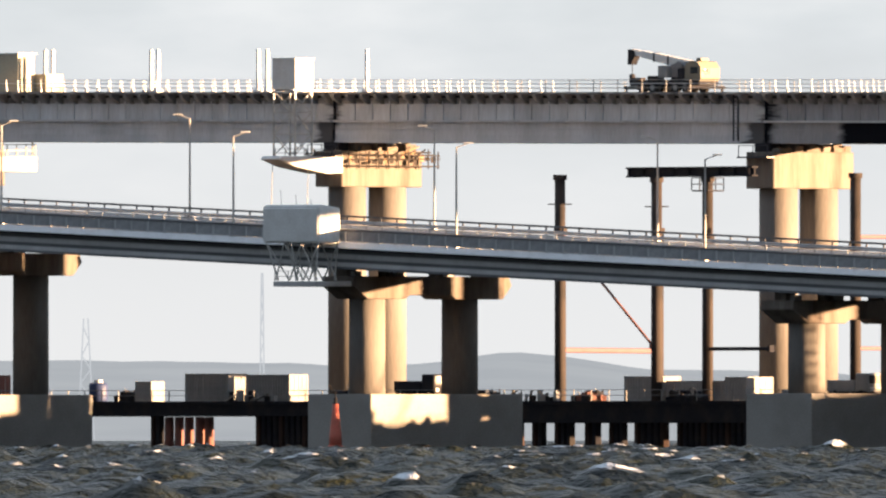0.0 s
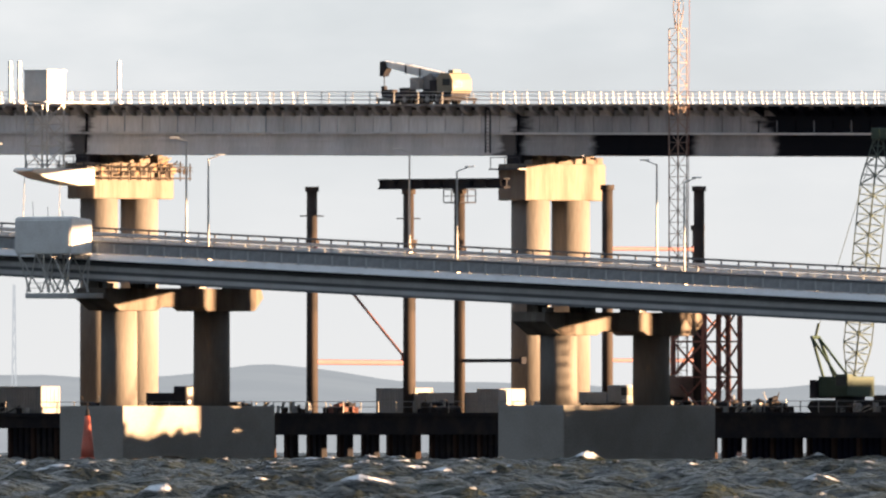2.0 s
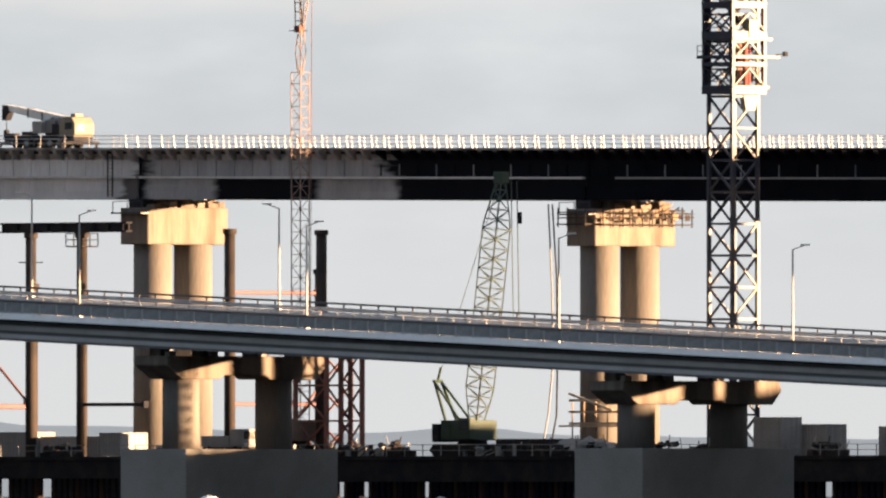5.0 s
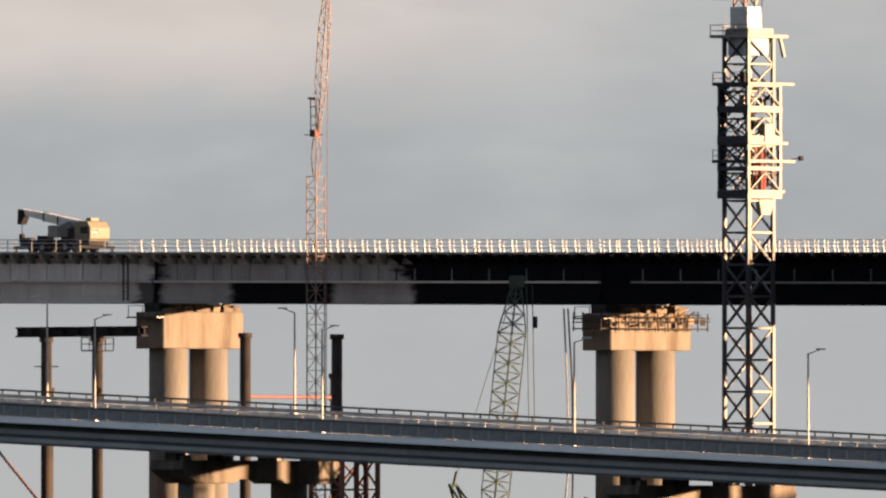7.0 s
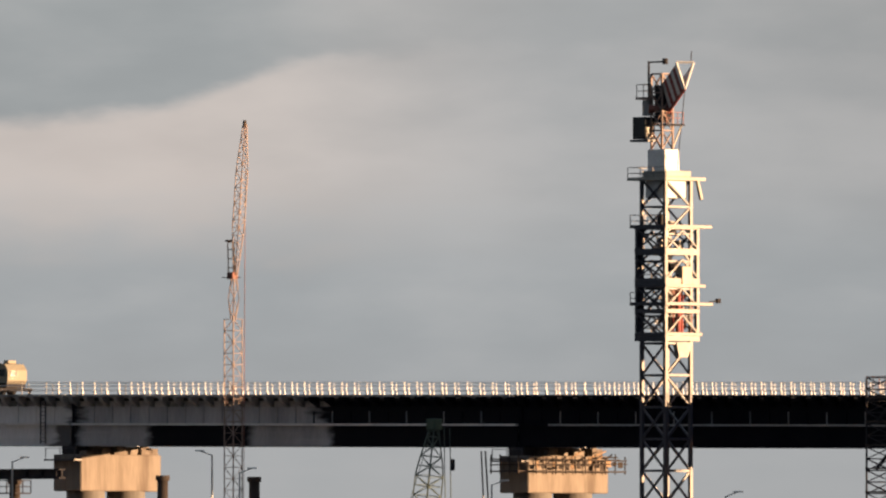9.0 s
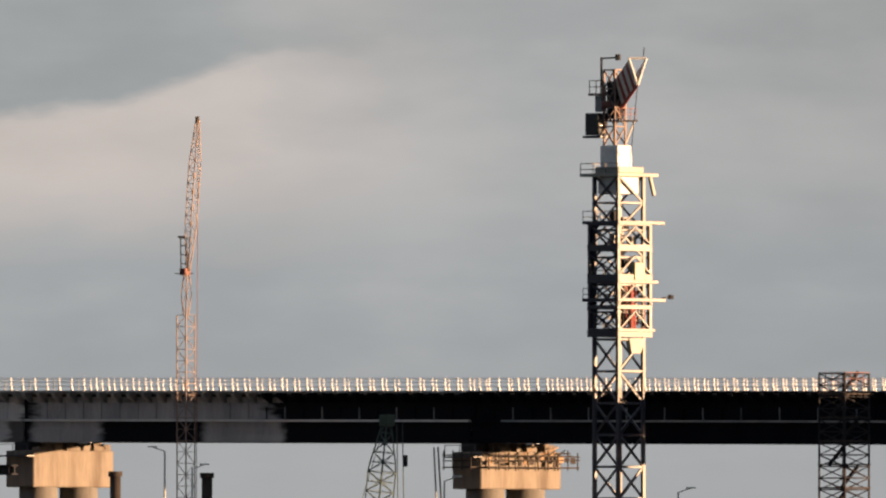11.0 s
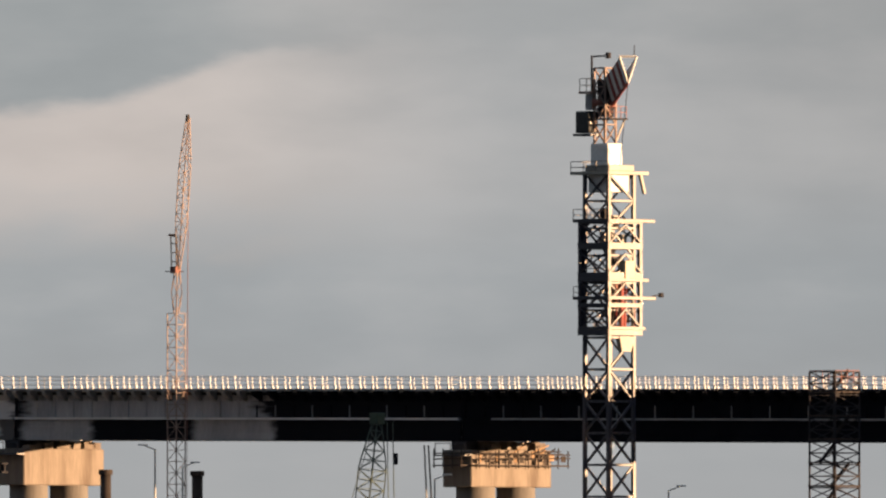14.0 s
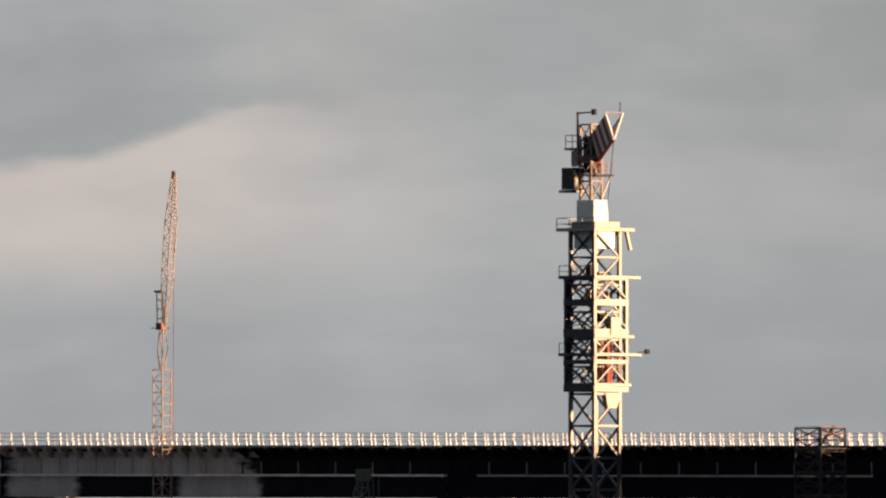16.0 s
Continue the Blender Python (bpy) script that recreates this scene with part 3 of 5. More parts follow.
def road_pier(xc):
    """xc: the shore-side corner of the footing towards +X."""
    x = xc - 4.0
    p = thing("road_pier", (x, -31.5, 0), "grey concrete road bridge pier with two columns on a block footing", "bridge pier", "road bridge piers")
    scale_from_eye(p)
    part("footing", box(B(), x - 4.0, x + 4.0, -41.0, -22.3, -2.0, 5.1, bevel=0.1), FOOTING, p, "large grey concrete footing block at the waterline")
    bot = 12.78 - 0.0425 * x
    top = bot + 2.0
    for y in (-37.6, -26.2):
        part("column", lathe(B(), x, y, [(5.08, 1.62), (bot + 0.02, 1.60)], 40), CONCRETE, p, smooth=True)
    bm = prism(B(), [(-41.2, top), (-22.0, top), (-21.7, top - 0.8), (-22.8, bot), (-28.6, bot), (-29.2, bot + 0.35), (-34.2, bot + 0.35), (-34.8, bot), (-39.4, bot), (-41.3, top - 0.8)], "x", x - 2.0, x + 2.0)
    bmesh.ops.bevel(bm, geom=list(bm.edges), offset=0.07, segments=1, affect="EDGES")
    cap = part("cross_beam", bm, CAP_CONCRETE, p, "concrete cross beam carrying both carriageways")
    for y in (-40.2, -35.0, -28.8, -23.6):
        zt = road_z(x) + (0.85 if y > -32 else 0.0)
        part("bearing", box(B(), x - 0.7, x + 0.7, y - 0.6, y + 0.6, top - 0.02, zt - 0.01, bevel=0.04), CAP_CONCRETE, cap)
        part("jack_stand", box(B(), x + 0.95, x + 1.5, y - 0.35, y + 0.5, top - 0.02, top + 0.45, bevel=0.04), PALE, cap, "pale jacking stand")


def carriageway(y0, y1, lift, name_label):
    """Steel box girders under a slab with pale edge beams, from x = -135 to 175."""
    a, b = -135.0, 175.0
    d = thing("road_deck", (a, (y0 + y1) / 2, road_z(a) + lift), name_label, "bridge deck", "road carriageways")
    scale_from_eye(d)
    z = DZ + lift
    for g0, g1 in ((y0 + 1.2, y0 + 3.6), (y1 - 3.6, y1 - 1.2)):
        bm = box(B(), a, b, g0, g1, z, z + 1.72, DG)
        part("box_girder", bm, ROAD_STEEL, d)
        # Slab shadow and the tone bands below it are put into these colours.
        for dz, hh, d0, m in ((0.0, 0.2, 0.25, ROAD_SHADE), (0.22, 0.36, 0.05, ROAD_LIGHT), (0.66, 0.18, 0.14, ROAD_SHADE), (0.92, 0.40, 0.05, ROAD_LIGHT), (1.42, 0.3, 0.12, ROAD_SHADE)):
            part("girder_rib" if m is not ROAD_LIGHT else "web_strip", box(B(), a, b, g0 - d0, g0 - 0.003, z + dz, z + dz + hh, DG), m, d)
    part("deck_slab", box(B(), a, b, y0 + 0.05, y1 - 0.05, z + 1.72, z + 1.845, DG), DARK, d)
    for y, k in ((y0, 1), (y1, -1)):     # edge beams with a sloping outer face
        bm = B()
        o = [(y - 0.10 * k, z + 1.85), (y - 0.10 * k, z + 1.95), (y + 0.22 * k, z + 2.42), (y + 0.42 * k, z + 2.42), (y + 0.42 * k, z + 1.85)]
        va = [bm.verts.new((a, p, q + DG * a)) for p, q in o]
        vb = [bm.verts.new((b, p, q + DG * b)) for p, q in o]
        for i in range(5):
            bm.faces.new((va[i], va[(i + 1) % 5], vb[(i + 1) % 5], vb[i]))
        bm.faces.new(va[::-1])
        bm.faces.new(vb)
        bmesh.ops.recalc_face_normals(bm, faces=bm.faces)
        part("edge_beam", bm, EDGE, d, "pale concrete edge beam")
    part("road_surface", box(B(), a, b, y0 + 0.425, y1 - 0.425, z + 1.85, z + 2.12, DG), ASPHALT, d)


def road_barrier(y, lift, lead, beams=(0.28, 0.74), high=1.2):
    """Crash barrier of wave-section beams on posts; the tall kind has a top bar."""
    a, b = -130.0, 170.0
    z = DZ + lift + 2.4
    r = thing("crash_barrier", (a, y, road_z(a) + lift + 2.4), "grey galvanised crash barrier along the road deck", "crash barrier", "road barriers")
    scale_from_eye(r)
    post = mesh_of(box(B(), -0.06, 0.06, -0.016, 0.016, 0, high), "barrier_post", BARRIER)
    n = 150
    repeat("barrier_post", post, r, [(a + lead + i * 2.0, y, road_z(a + lead + i * 2.0) + lift + 2.38) for i in range(n)])
    for dz in beams:
        bm = B()
        o = [(y - 0.05, z + dz), (y - 0.12, z + dz + 0.06), (y - 0.06, z + dz + 0.15), (y - 0.12, z + dz + 0.25), (y - 0.05, z + dz + 0.31), (y - 0.02, z + dz + 0.31), (y - 0.02, z + dz)]
        va = [bm.verts.new((a, p, q + DG * a)) for p, q in o]
        vb = [bm.verts.new((b, p, q + DG * b)) for p, q in o]
        for i in range(len(o)):
            bm.faces.new((va[i], va[(i + 1) % len(o)], vb[(i + 1) % len(o)], vb[i]))
        part("wave_beam", bm, BARRIER, r)
    if high > 1:
        part("top_bar", box(B(), a, b, y - 0.05, y + 0.05, z + 1.12, z + 1.22, DG), BARRIER, r)


def handrail(y, lift, lead, high, infill, post):
    a, b = -130.0, 170.0
    z = DZ + lift + 2.4
    r = thing("handrail", (a, y, road_z(a) + lift + 2.4), "grey steel handrail on slim posts beside the road", "railing", "road handrails")
    scale_from_eye(r)
    me = mesh_of(box(B(), -0.09, 0.09, -0.03, 0.03, 0, high), "handrail_post", post)
    repeat("handrail_post", me, r, [(a + lead + i * 2.1, y, road_z(a + lead + i * 2.1) + lift + 2.38) for i in range(142)])
    part("top_bar", box(B(), a, b, y - 0.07, y + 0.07, z + high - 0.17, z + high, DG), RAIL_GREY, r, "top rail")
    me = mesh_of(box(B(), 0.1, 2.0, -0.012, 0.012, 0.1, high * infill), "infill_panel", PANEL_GREY)
    for v in me.vertices:
        v.co.z += DG * v.co.x
    repeat("infill_panel", me, r, [(a + lead + i * 2.1, y, road_z(a + lead + i * 2.1) + lift + 2.4) for i in range(141)])


for pc in (-67.6, -12.3, 42.37, 97.0, 151.6):
    road_pier(pc)
carriageway(-43.0, -32.3, 0.0, "sloping road bridge deck on dark steel box girders")
carriageway(-31.7, -21.0, 0.85, "second road carriageway, slightly higher, on steel box girders")
road_barrier(-42.3, 0.0, 0.3)
road_barrier(-32.9, 0.0, 1.1, (0.42,), 0.75)
road_barrier(-31.0, 0.85, 0.8, (0.42,), 0.75)
handrail(-21.6, 0.85, 0.2, 0.88, 0.46, RAIL_GREY)
handrail(-42.85, 0.0, 0.9, 1.15, 0.84, BARRIER)


def street_lamp(x, y, lift, arm):
    z = road_z(x) + lift + 2.35
    p = thing("street_lamp", (x, y, z), "galvanised street lamp with a short raised arm on the road bridge", "street lamp", "road lamps")
    scale_from_eye(p)
    pole = part("pole", tube(B(), (x, y, z), (x, y, z + 8.9), 0.115, 0.07, 10), GALV, p)
    part("base_flange", box(B(), x - 0.2, x + 0.2, y - 0.2, y + 0.2, z, z + 0.5, bevel=0.03), GALV, p)
    e = (x + arm * 0.75, y + arm * 0.75, z + 9.25)
    part("arm", tube(B(), (x, y, z + 8.85), e, 0.05, 0.045, 8), GALV, p)
    bm = box(B(), -0.42, 0.42, -0.13, 0.13, -0.05, 0.08, bevel=0.04)
    bmesh.ops.rotate(bm, verts=bm.verts, cent=(0, 0, 0), matrix=Matrix.Rotation(math.pi / 4, 3, "Z"))
    bmesh.ops.translate(bm, verts=bm.verts, vec=e)
    part("luminaire", bm, WHITE, p)


for lx in (-58.0, -28.1, 0.1, 30.95, 58.6, 88.7, 116.1, 145.0):
    street_lamp(lx, -42.6, 0.0, 1)
for lx in (-86.0, -55.9, -24.45, 3.7, 34.3):
    street_lamp(lx, -21.4, 0.85, -1)


# ---------------------------------------------------------------- work platforms on the water
def platform(x0, x1, label, walls=(), legs=(), depth=1.2):
    """A piled steel jetty between the road and rail bridges, deck at 4.5 m.
    walls: stretches closed with sheet piles down to the sea; legs: red pipe legs."""
    p = thing("work_platform", (x0, -15, 0), label, "work platform", "work platforms")
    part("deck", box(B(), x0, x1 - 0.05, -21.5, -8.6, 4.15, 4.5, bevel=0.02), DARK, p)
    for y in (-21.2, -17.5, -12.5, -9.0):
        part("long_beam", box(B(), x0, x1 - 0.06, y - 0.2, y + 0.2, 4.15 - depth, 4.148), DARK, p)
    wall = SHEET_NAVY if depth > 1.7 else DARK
    for a, b in walls:
        n = max(1, round((b - a) / 0.75))
        w = (b - a) / n
        for i in range(n):
            c = a + (i + 0.5) * w
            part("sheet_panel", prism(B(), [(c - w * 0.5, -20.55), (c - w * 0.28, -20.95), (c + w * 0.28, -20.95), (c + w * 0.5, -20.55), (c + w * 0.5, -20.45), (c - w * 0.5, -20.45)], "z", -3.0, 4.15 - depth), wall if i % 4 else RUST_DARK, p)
    for x in legs:
        part("jetty_leg", lathe(B(), x, -20.6, [(-3, 0.42), (4.1 - depth, 0.42)], 14), RUST_RED, p, "rust-red pipe leg", smooth=True)
    posts = mesh_of(box(B(), -0.035, 0.035, -0.035, 0.035, 0, 1.0), "guard_post", CONTAINER)
    k = int((x1 - x0) / 2.2)
    repeat("guard_post", posts, p, [(x0 + 0.5 + i * 2.2, -21.3, 4.49) for i in range(k)])
    for dz in (0.5, 0.98):
        part("guard_bar", tube(B(), (x0 + 0.2, -21.3, 4.5 + dz), (x1 - 0.3, -21.3, 4.5 + dz), 0.03, n=6), CONTAINER, p)
    return p


platform(-112, -36, "dark steel work platform on rust-red pipe legs and sheet piles", ((-110, -103), (-98, -90), (-84, -71.5), (-61.6, -60.2), (-48.0, -36.0)), (-59.4, -58.1, -56.8, -55.4, -54.2), 1.0)
platform(-36, 16, "dark steel work platform closed by rows of sheet piles", ((-36, -14), (-12.7, -11.2), (-9.8, -7.6), (-6.1, -4.3), (-3.0, -1.0), (0.15, 4.2), (5.5, 16)), (), 1.6)
platform(16, 70, "dark steel work platform almost closed by sheet piles", ((16, 40.8), (41.6, 43.8), (44.6, 51.2), (51.9, 70)), (), 1.9)
platform(70, 150, "dark steel work platform closed by sheet piles", ((70, 99), (100, 150)), (), 1.9)


# ---------------------------------------------------------------- lattice masts
def lattice(parent, x0, x1, y0, y1, z0, z1, bay, mat, leg=0.1, lace=0.05, cross=True, rungs=True):
    """A square lattice mast: four legs, and the bracing of each bay as one part."""
    for x in (x0, x1):
        for y in (y0, y1):
            part("leg", tube(B(), (x, y, z0), (x, y, z1), leg, n=4), mat, parent)
    n = max(1, round((z1 - z0) / bay))
    h = (z1 - z0) / n
    corners = [(x0, y0), (x1, y0), (x1, y1), (x0, y1)]
    for i in range(n):
        a, b = z0 + i * h, z0 + (i + 1) * h
        for k in range(4):
            p, q = corners[k], corners[(k + 1) % 4]
            if rungs:
                part("rung", tube(B(), (*p, b), (*q, b), lace * 1.15, n=4), mat, parent)
            if (i + k) % 2 or cross and k in (0, 2):
                part("brace", tube(B(), (*p, a), (*q, b), lace, n=4), mat, parent)
            if not (i + k) % 2 or cross and k in (0, 2):
                part("brace", tube(B(), (*q, a), (*p, b), lace, n=4), mat, parent)


def boom(parent, name, a, b, wide, mat, chord=0.07, lace=0.035, bay=1.2, taper=0.35, dense=False):
    """A leaning lattice boom from a to b with narrowed ends: four chords, and lacing bay by bay."""
    a, b = Vector(a), Vector(b)
    d = (b - a).normalized()
    s = d.cross(Vector((0, 1, 0))).normalized()
    t = d.cross(s)
    length = (b - a).length
    n = max(3, round(length / bay))

    def width(f):
        e = min(f * length, (1 - f) * length) / (length * taper if length * taper < 4 else 4)
        return wide * (0.3 + 0.7 * min(1.0, e))
    rings = []
    for i in range(n + 1):
        f = i / n
        c, w = a.lerp(b, f), width(f) / 2
        rings.append([c + s * w + t * w, c - s * w + t * w, c - s * w - t * w, c + s * w - t * w])
    for k in range(4):
        part(name + "_chord", pipe(B(), [r[k] for r in rings], chord), mat, parent)
    for i in range(n):
        for k in range(4):
            j = (k + 1) % 4
            p, q = (k, j) if (i + k) % 2 else (j, k)
            part(name + "_lacing", tube(B(), rings[i][p], rings[i + 1][q], lace, n=4), mat, parent)
            if dense:
                part(name + "_rung", tube(B(), rings[i][k], rings[i][j], lace, n=4), mat, parent)


def guard(parent, mat, pts, high=1.0, step=1.4, r=0.035):
    """A guard rail along a line of points: posts and two bars a side."""
    for p, q in zip(pts, pts[1:]):
        p, q = Vector(p), Vector(q)
        n = max(1, int((q - p).length / step))
        for i in range(n + 1):
            c = p.lerp(q, i / n)
            part("guard_post", tube(B(), c, c + Vector((0, 0, high)), r, n=4), mat, parent)
        for dz in (high, high * 0.5):
            part("guard_bar", tube(B(), p + Vector((0, 0, dz)), q + Vector((0, 0, dz)), r, n=4), mat, parent)


# ---------------------------------------------------------------- tower crane between the bridges
def tower_crane():
    X1, Y0 = 82.3, -14.5
    X0, Y1 = X1 - 2.8, Y0 + 3.1
    t = thing("tower_crane", ((X0 + X1) / 2, (Y0 + Y1) / 2, 4.5), "dark blue lattice tower crane with climbing cage and red-white jib", "tower crane")
    part("base_frame", box(B(), X0 - 1.2, X1 + 1.2, Y0 - 1.2, Y1 + 1.2, 4.5, 5.3, bevel=0.05), MAST, t)
    lattice(t, X0, X1, Y0, Y1, 5.3, 35.4, 2.67, MAST, 0.21, 0.115)
    lattice(t, X0, X1, Y0, Y1, 35.4, 49.5, 2.35, MAST, 0.2, 0.105)
    # climbing cage round the mast
    cx0, cx1, cy0, cy1 = X0 - 0.45, X1 + 0.35, Y0 - 0.4, Y1 + 0.75
    cage = part("climbing_cage", box(B(), cx0, cx0 + 0.3, cy0, cy0 + 0.3, 35.6, 45.6), MAST, t, "climbing cage of heavy posts and beams")
    for x, y in ((cx1 - 0.3, cy0), (cx1 - 0.3, cy1 - 0.3), (cx0, cy1 - 0.3)):
        part("cage_post", box(B(), x, x + 0.3, y, y + 0.3, 35.6, 45.6), MAST, cage)
    for z, hh in ((45.2, 0.4), (43.0, 0.55), (40.3, 0.7), (38.0, 0.35), (35.6, 0.45)):
        for a in ((cx0, cx1, cy0 - 0.04, cy0 + 0.22), (cx0, cx1, cy1 - 0.22, cy1 + 0.04), (cx0 - 0.04, cx0 + 0.22, cy0, cy1), (cx1 - 0.22, cx1 + 0.04, cy0, cy1)):
            part("cage_beam", box(B(), *a, z, z + hh), MAST, cage)
    for z in (36.1, 38.4, 40.9, 43.4):
        for x in (cx0, cx1):
            for y in (cy0, cy1):
                part("cage_brace", tube(B(), (x, y, z), (x, (cy0 + cy1) / 2, z + 1.7), 0.09, n=4), MAST, cage)
        for y in (cy0, cy1):
            part("cage_brace", tube(B(), (cx0, y, z), (cx1, y, z + 1.9), 0.08, n=4), MAST, cage)
            part("cage_brace", tube(B(), (cx1, y, z), (cx0, y, z + 1.9), 0.08, n=4), MAST, cage)
    part("hydraulic_ram", tube(tube(B(), (X1 + 0.1, Y0 + 1.5, 36.2), (X1 + 0.1, Y0 + 1.5, 39.6), 0.22), (X1 + 0.1, Y0 + 1.9, 36.2), (X1 + 0.1, Y0 + 1.9, 38.4), 0.16), RED, t, "red hydraulic climbing ram")
    rnd = random.Random(7)
    for k in range(26):       # boxes for clutter; the dark ones stand in for the cage's inner shade
        gy, gz, s = Y0 + rnd.uniform(0.5, 2.7), rnd.uniform(36.4, 46.6), rnd.uniform(0.14, 0.4)
        gx = X1 - rnd.uniform(0.5, 1.1)
        part("climbing_gear", box(B(), gx - 0.3, gx + 0.3, gy - s, gy + s, gz - 0.5 * s, gz + rnd.uniform(0.3, 1.1), bevel=0.04), (RUST_RED, DARK, CAGE_CREAM, DARK)[k % 4], cage)
    part("power_pack", box(B(), X1 - 0.4, X1 + 0.5, Y0 + 1.6, Y0 + 2.8, 40.4, 42.0, bevel=0.06), CREAM, t)
    part("cage_shoe", prism(B(), [(Y0 + 1.2, 35.5), (Y1 + 0.1, 35.5), (Y1 - 0.5, 34.2), (Y0 + 1.5, 34.2)], "x", X1 - 0.3, X1 + 0.2), CAGE_CREAM, t)
    # walkway decks that reach out past the mast
    for z, e0, e1 in ((49.55, 1.3, 1.4), (45.45, 1.0, 2.2), (40.35, 0.2, 1.4), (38.8, 1.0, 2.3), (36.2, 0.3, 1.0)):
        d = part("walkway_deck", box(B(), X0 - e0, X1 + 0.5, Y0 - 0.5, Y1 + e1, z - 0.14, z + 0.14, bevel=0.02), CAGE_CREAM if z > 49 else MAST, t)
        guard(d, MAST, [(X1 + 0.4, Y0 - 0.4, z), (X0 - e0, Y0 - 0.4, z), (X0 - e0, Y1 + 0.2, z)])
    part("knee_brace", tube(B(), (X1 + 0.3, Y1 + 0.55, 49.4), (X1 + 0.3, Y1 + 1.05, 47.8), 0.18, n=4), CAGE_CREAM, t, "cream knee brace")
    for k in range(8):             # hoses hanging down the sunlit side
        y = Y0 + 0.4 + k * 0.38
        part("hose", tube(B(), (X1 + 0.16, y, 36.0 + 0.3 * (k % 3)), (X1 + 0.16, y + 0.12, 39.6 - 0.4 * (k % 2)), 0.05, n=6), (RUST, RED, DARK)[k % 3], t)
    part("end_lamp", box(B(), X1 + 0.2, X1 + 0.5, Y1 + 2.9, Y1 + 3.3, 38.9, 39.3, bevel=0.04), DARK, t)
    part("lamp_arm", tube(B(), (X1 + 0.35, Y1 + 2.0, 39.0), (X1 + 0.35, Y1 + 2.95, 39.1), 0.06, n=6), DARK, t)
    # slewing part
    part("slewing_ring", box(B(), X0 + 0.35, X1 - 0.35, Y0 + 0.3, Y1 - 1.0, 50.2, 52.1, bevel=0.12), WHITE, t, "white slewing housing")
    part("slew_collar", box(B(), X0 + 0.1, X1 + 0.1, Y0, Y1, 49.7, 50.25, bevel=0.08), CAGE_CREAM, t)
    cxm, cym = (X0 + X1) / 2, (Y0 + Y1) / 2 - 0.3
    lattice(t, cxm - 0.8, cxm + 0.5, cym - 0.7, cym + 0.6, 52.1, 58.6, 1.6, SALMON, 0.1, 0.07)
    part("tower_head_plate", box(B(), cxm - 0.65, cxm + 0.4, cym - 0.5, cym + 0.5, 54.4, 57.6, bevel=0.05), DARK, t)
    part("slew_support", box(B(), X0 + 0.2, X1 - 0.2, Y0 + 0.2, Y1 - 0.2, 47.9, 49.4, bevel=0.08), WHITE, t)
    part("operator_cab", box(B(), cxm - 2.4, cxm - 0.85, cym - 1.4, cym - 0.2, 53.0, 54.9, bevel=0.1), GLASS, t, "dark glazed operator cab")
    part("cab_floor", box(B(), cxm - 2.6, cxm - 0.6, cym - 1.5, cym - 0.1, 52.75, 52.95), MAST, t)
    d = part("rear_deck", box(B(), cxm - 2.3, cxm - 0.6, cym - 1.1, cym + 0.7, 56.4, 56.6), SALMON, t)
    guard(d, DARK, [(cxm - 0.7, cym - 1.05, 56.6), (cxm - 2.2, cym - 1.05, 56.6), (cxm - 2.2, cym + 0.6, 56.6)], 1.1, 0.8)
    part("anemometer_post", tube(tube(B(), (cxm - 1.3, cym - 0.5, 56.6), (cxm - 1.3, cym - 0.5, 59.7), 0.1, n=6), (cxm - 1.3, cym - 0.5, 59.6), (cxm - 0.15, cym + 0.55, 59.7), 0.08, n=6), DARK, t)
    part("winch_drum", tube(B(), (cxm - 0.9, cym - 0.9, 55.6), (cxm + 0.5, cym + 0.4, 55.6), 0.34, n=14), RUST_RED, t, "rusty winch drum")
    part("winch_deck", box(B(), cxm - 0.9, cxm + 0.9, cym - 0.6, cym + 1.7, 54.15, 54.3), DARK, t)
    guard(t, RUST_RED, [(cxm + 0.8, cym - 0.5, 54.3), (cxm + 0.8, cym + 1.6, 54.3)], 1.0, 0.7)
    part("head_bracket", tube(B(), (cxm + 0.5, cym + 0.6, 52.2), (cxm + 0.7, cym + 1.5, 54.2), 0.09, n=4), CAGE_CREAM, t)
    part("cable_box", box(B(), cxm - 1.7, cxm - 0.9, cym - 0.9, cym - 0.3, 55.0, 56.35, bevel=0.05), CONTAINER, t)
    part("rope_sheave", lathe(B(), cxm - 0.25, cym + 0.45, [(59.45, 0.24), (59.95, 0.24)], 12), DARK, t)
    # jib folded up towards the shore: triangular box, striped
    s = Vector((0.707, 0.707, 0))
    g = Vector((0.707, -0.707, 0))
    a = Vector((cxm + 0.15, cym + 0.35, 56.5))
    step = (g * 5.2 + s * 1.35 + Vector((0, 0, 2.0))) / 8
    jib = part("jib", tube(B(), a + Vector((0, 0, -1.3)), a + 8 * step + Vector((0, 0, -1.3)), 0.14), RED, t, "red and white striped jib")
    for i in range(8):
        m = RED if i % 2 == 0 else WHITE
        p, q = a + i * step, a + (i + 0.96) * step
        bm = B()
        for side in (-1, 1):
            e = [p + s * 0.72 * side + Vector((0, 0, 0.9)), q + s * 0.72 * side + Vector((0, 0, 0.9)), q + Vector((0, 0, -1.3)), p + Vector((0, 0, -1.3))]
            off = s * 0.05 * side
            v = [bm.verts.new(c) for c in e] + [bm.verts.new(c - off) for c in e]
            for f in ((0, 1, 2, 3), (7, 6, 5, 4), (0, 4, 5, 1), (1, 5, 6, 2), (2, 6, 7, 3), (3, 7, 4, 0)):
                bm.faces.new([v[k] for k in f])
        part("jib_panel", bm, m, jib)
    e = a + 8.05 * step
    bm = B()
    for p, q in ((-0.75, 0.0), (0.75, 0.0)):
        tube(bm, e + s * p + Vector((0, 0, 0.95)), e + Vector((0, 0, -1.35)), 0.11, n=6)
    tube(bm, e - s * 0.75 + Vector((0, 0, 0.95)), e + s * 0.75 + Vector((0, 0, 0.95)), 0.11, n=6)
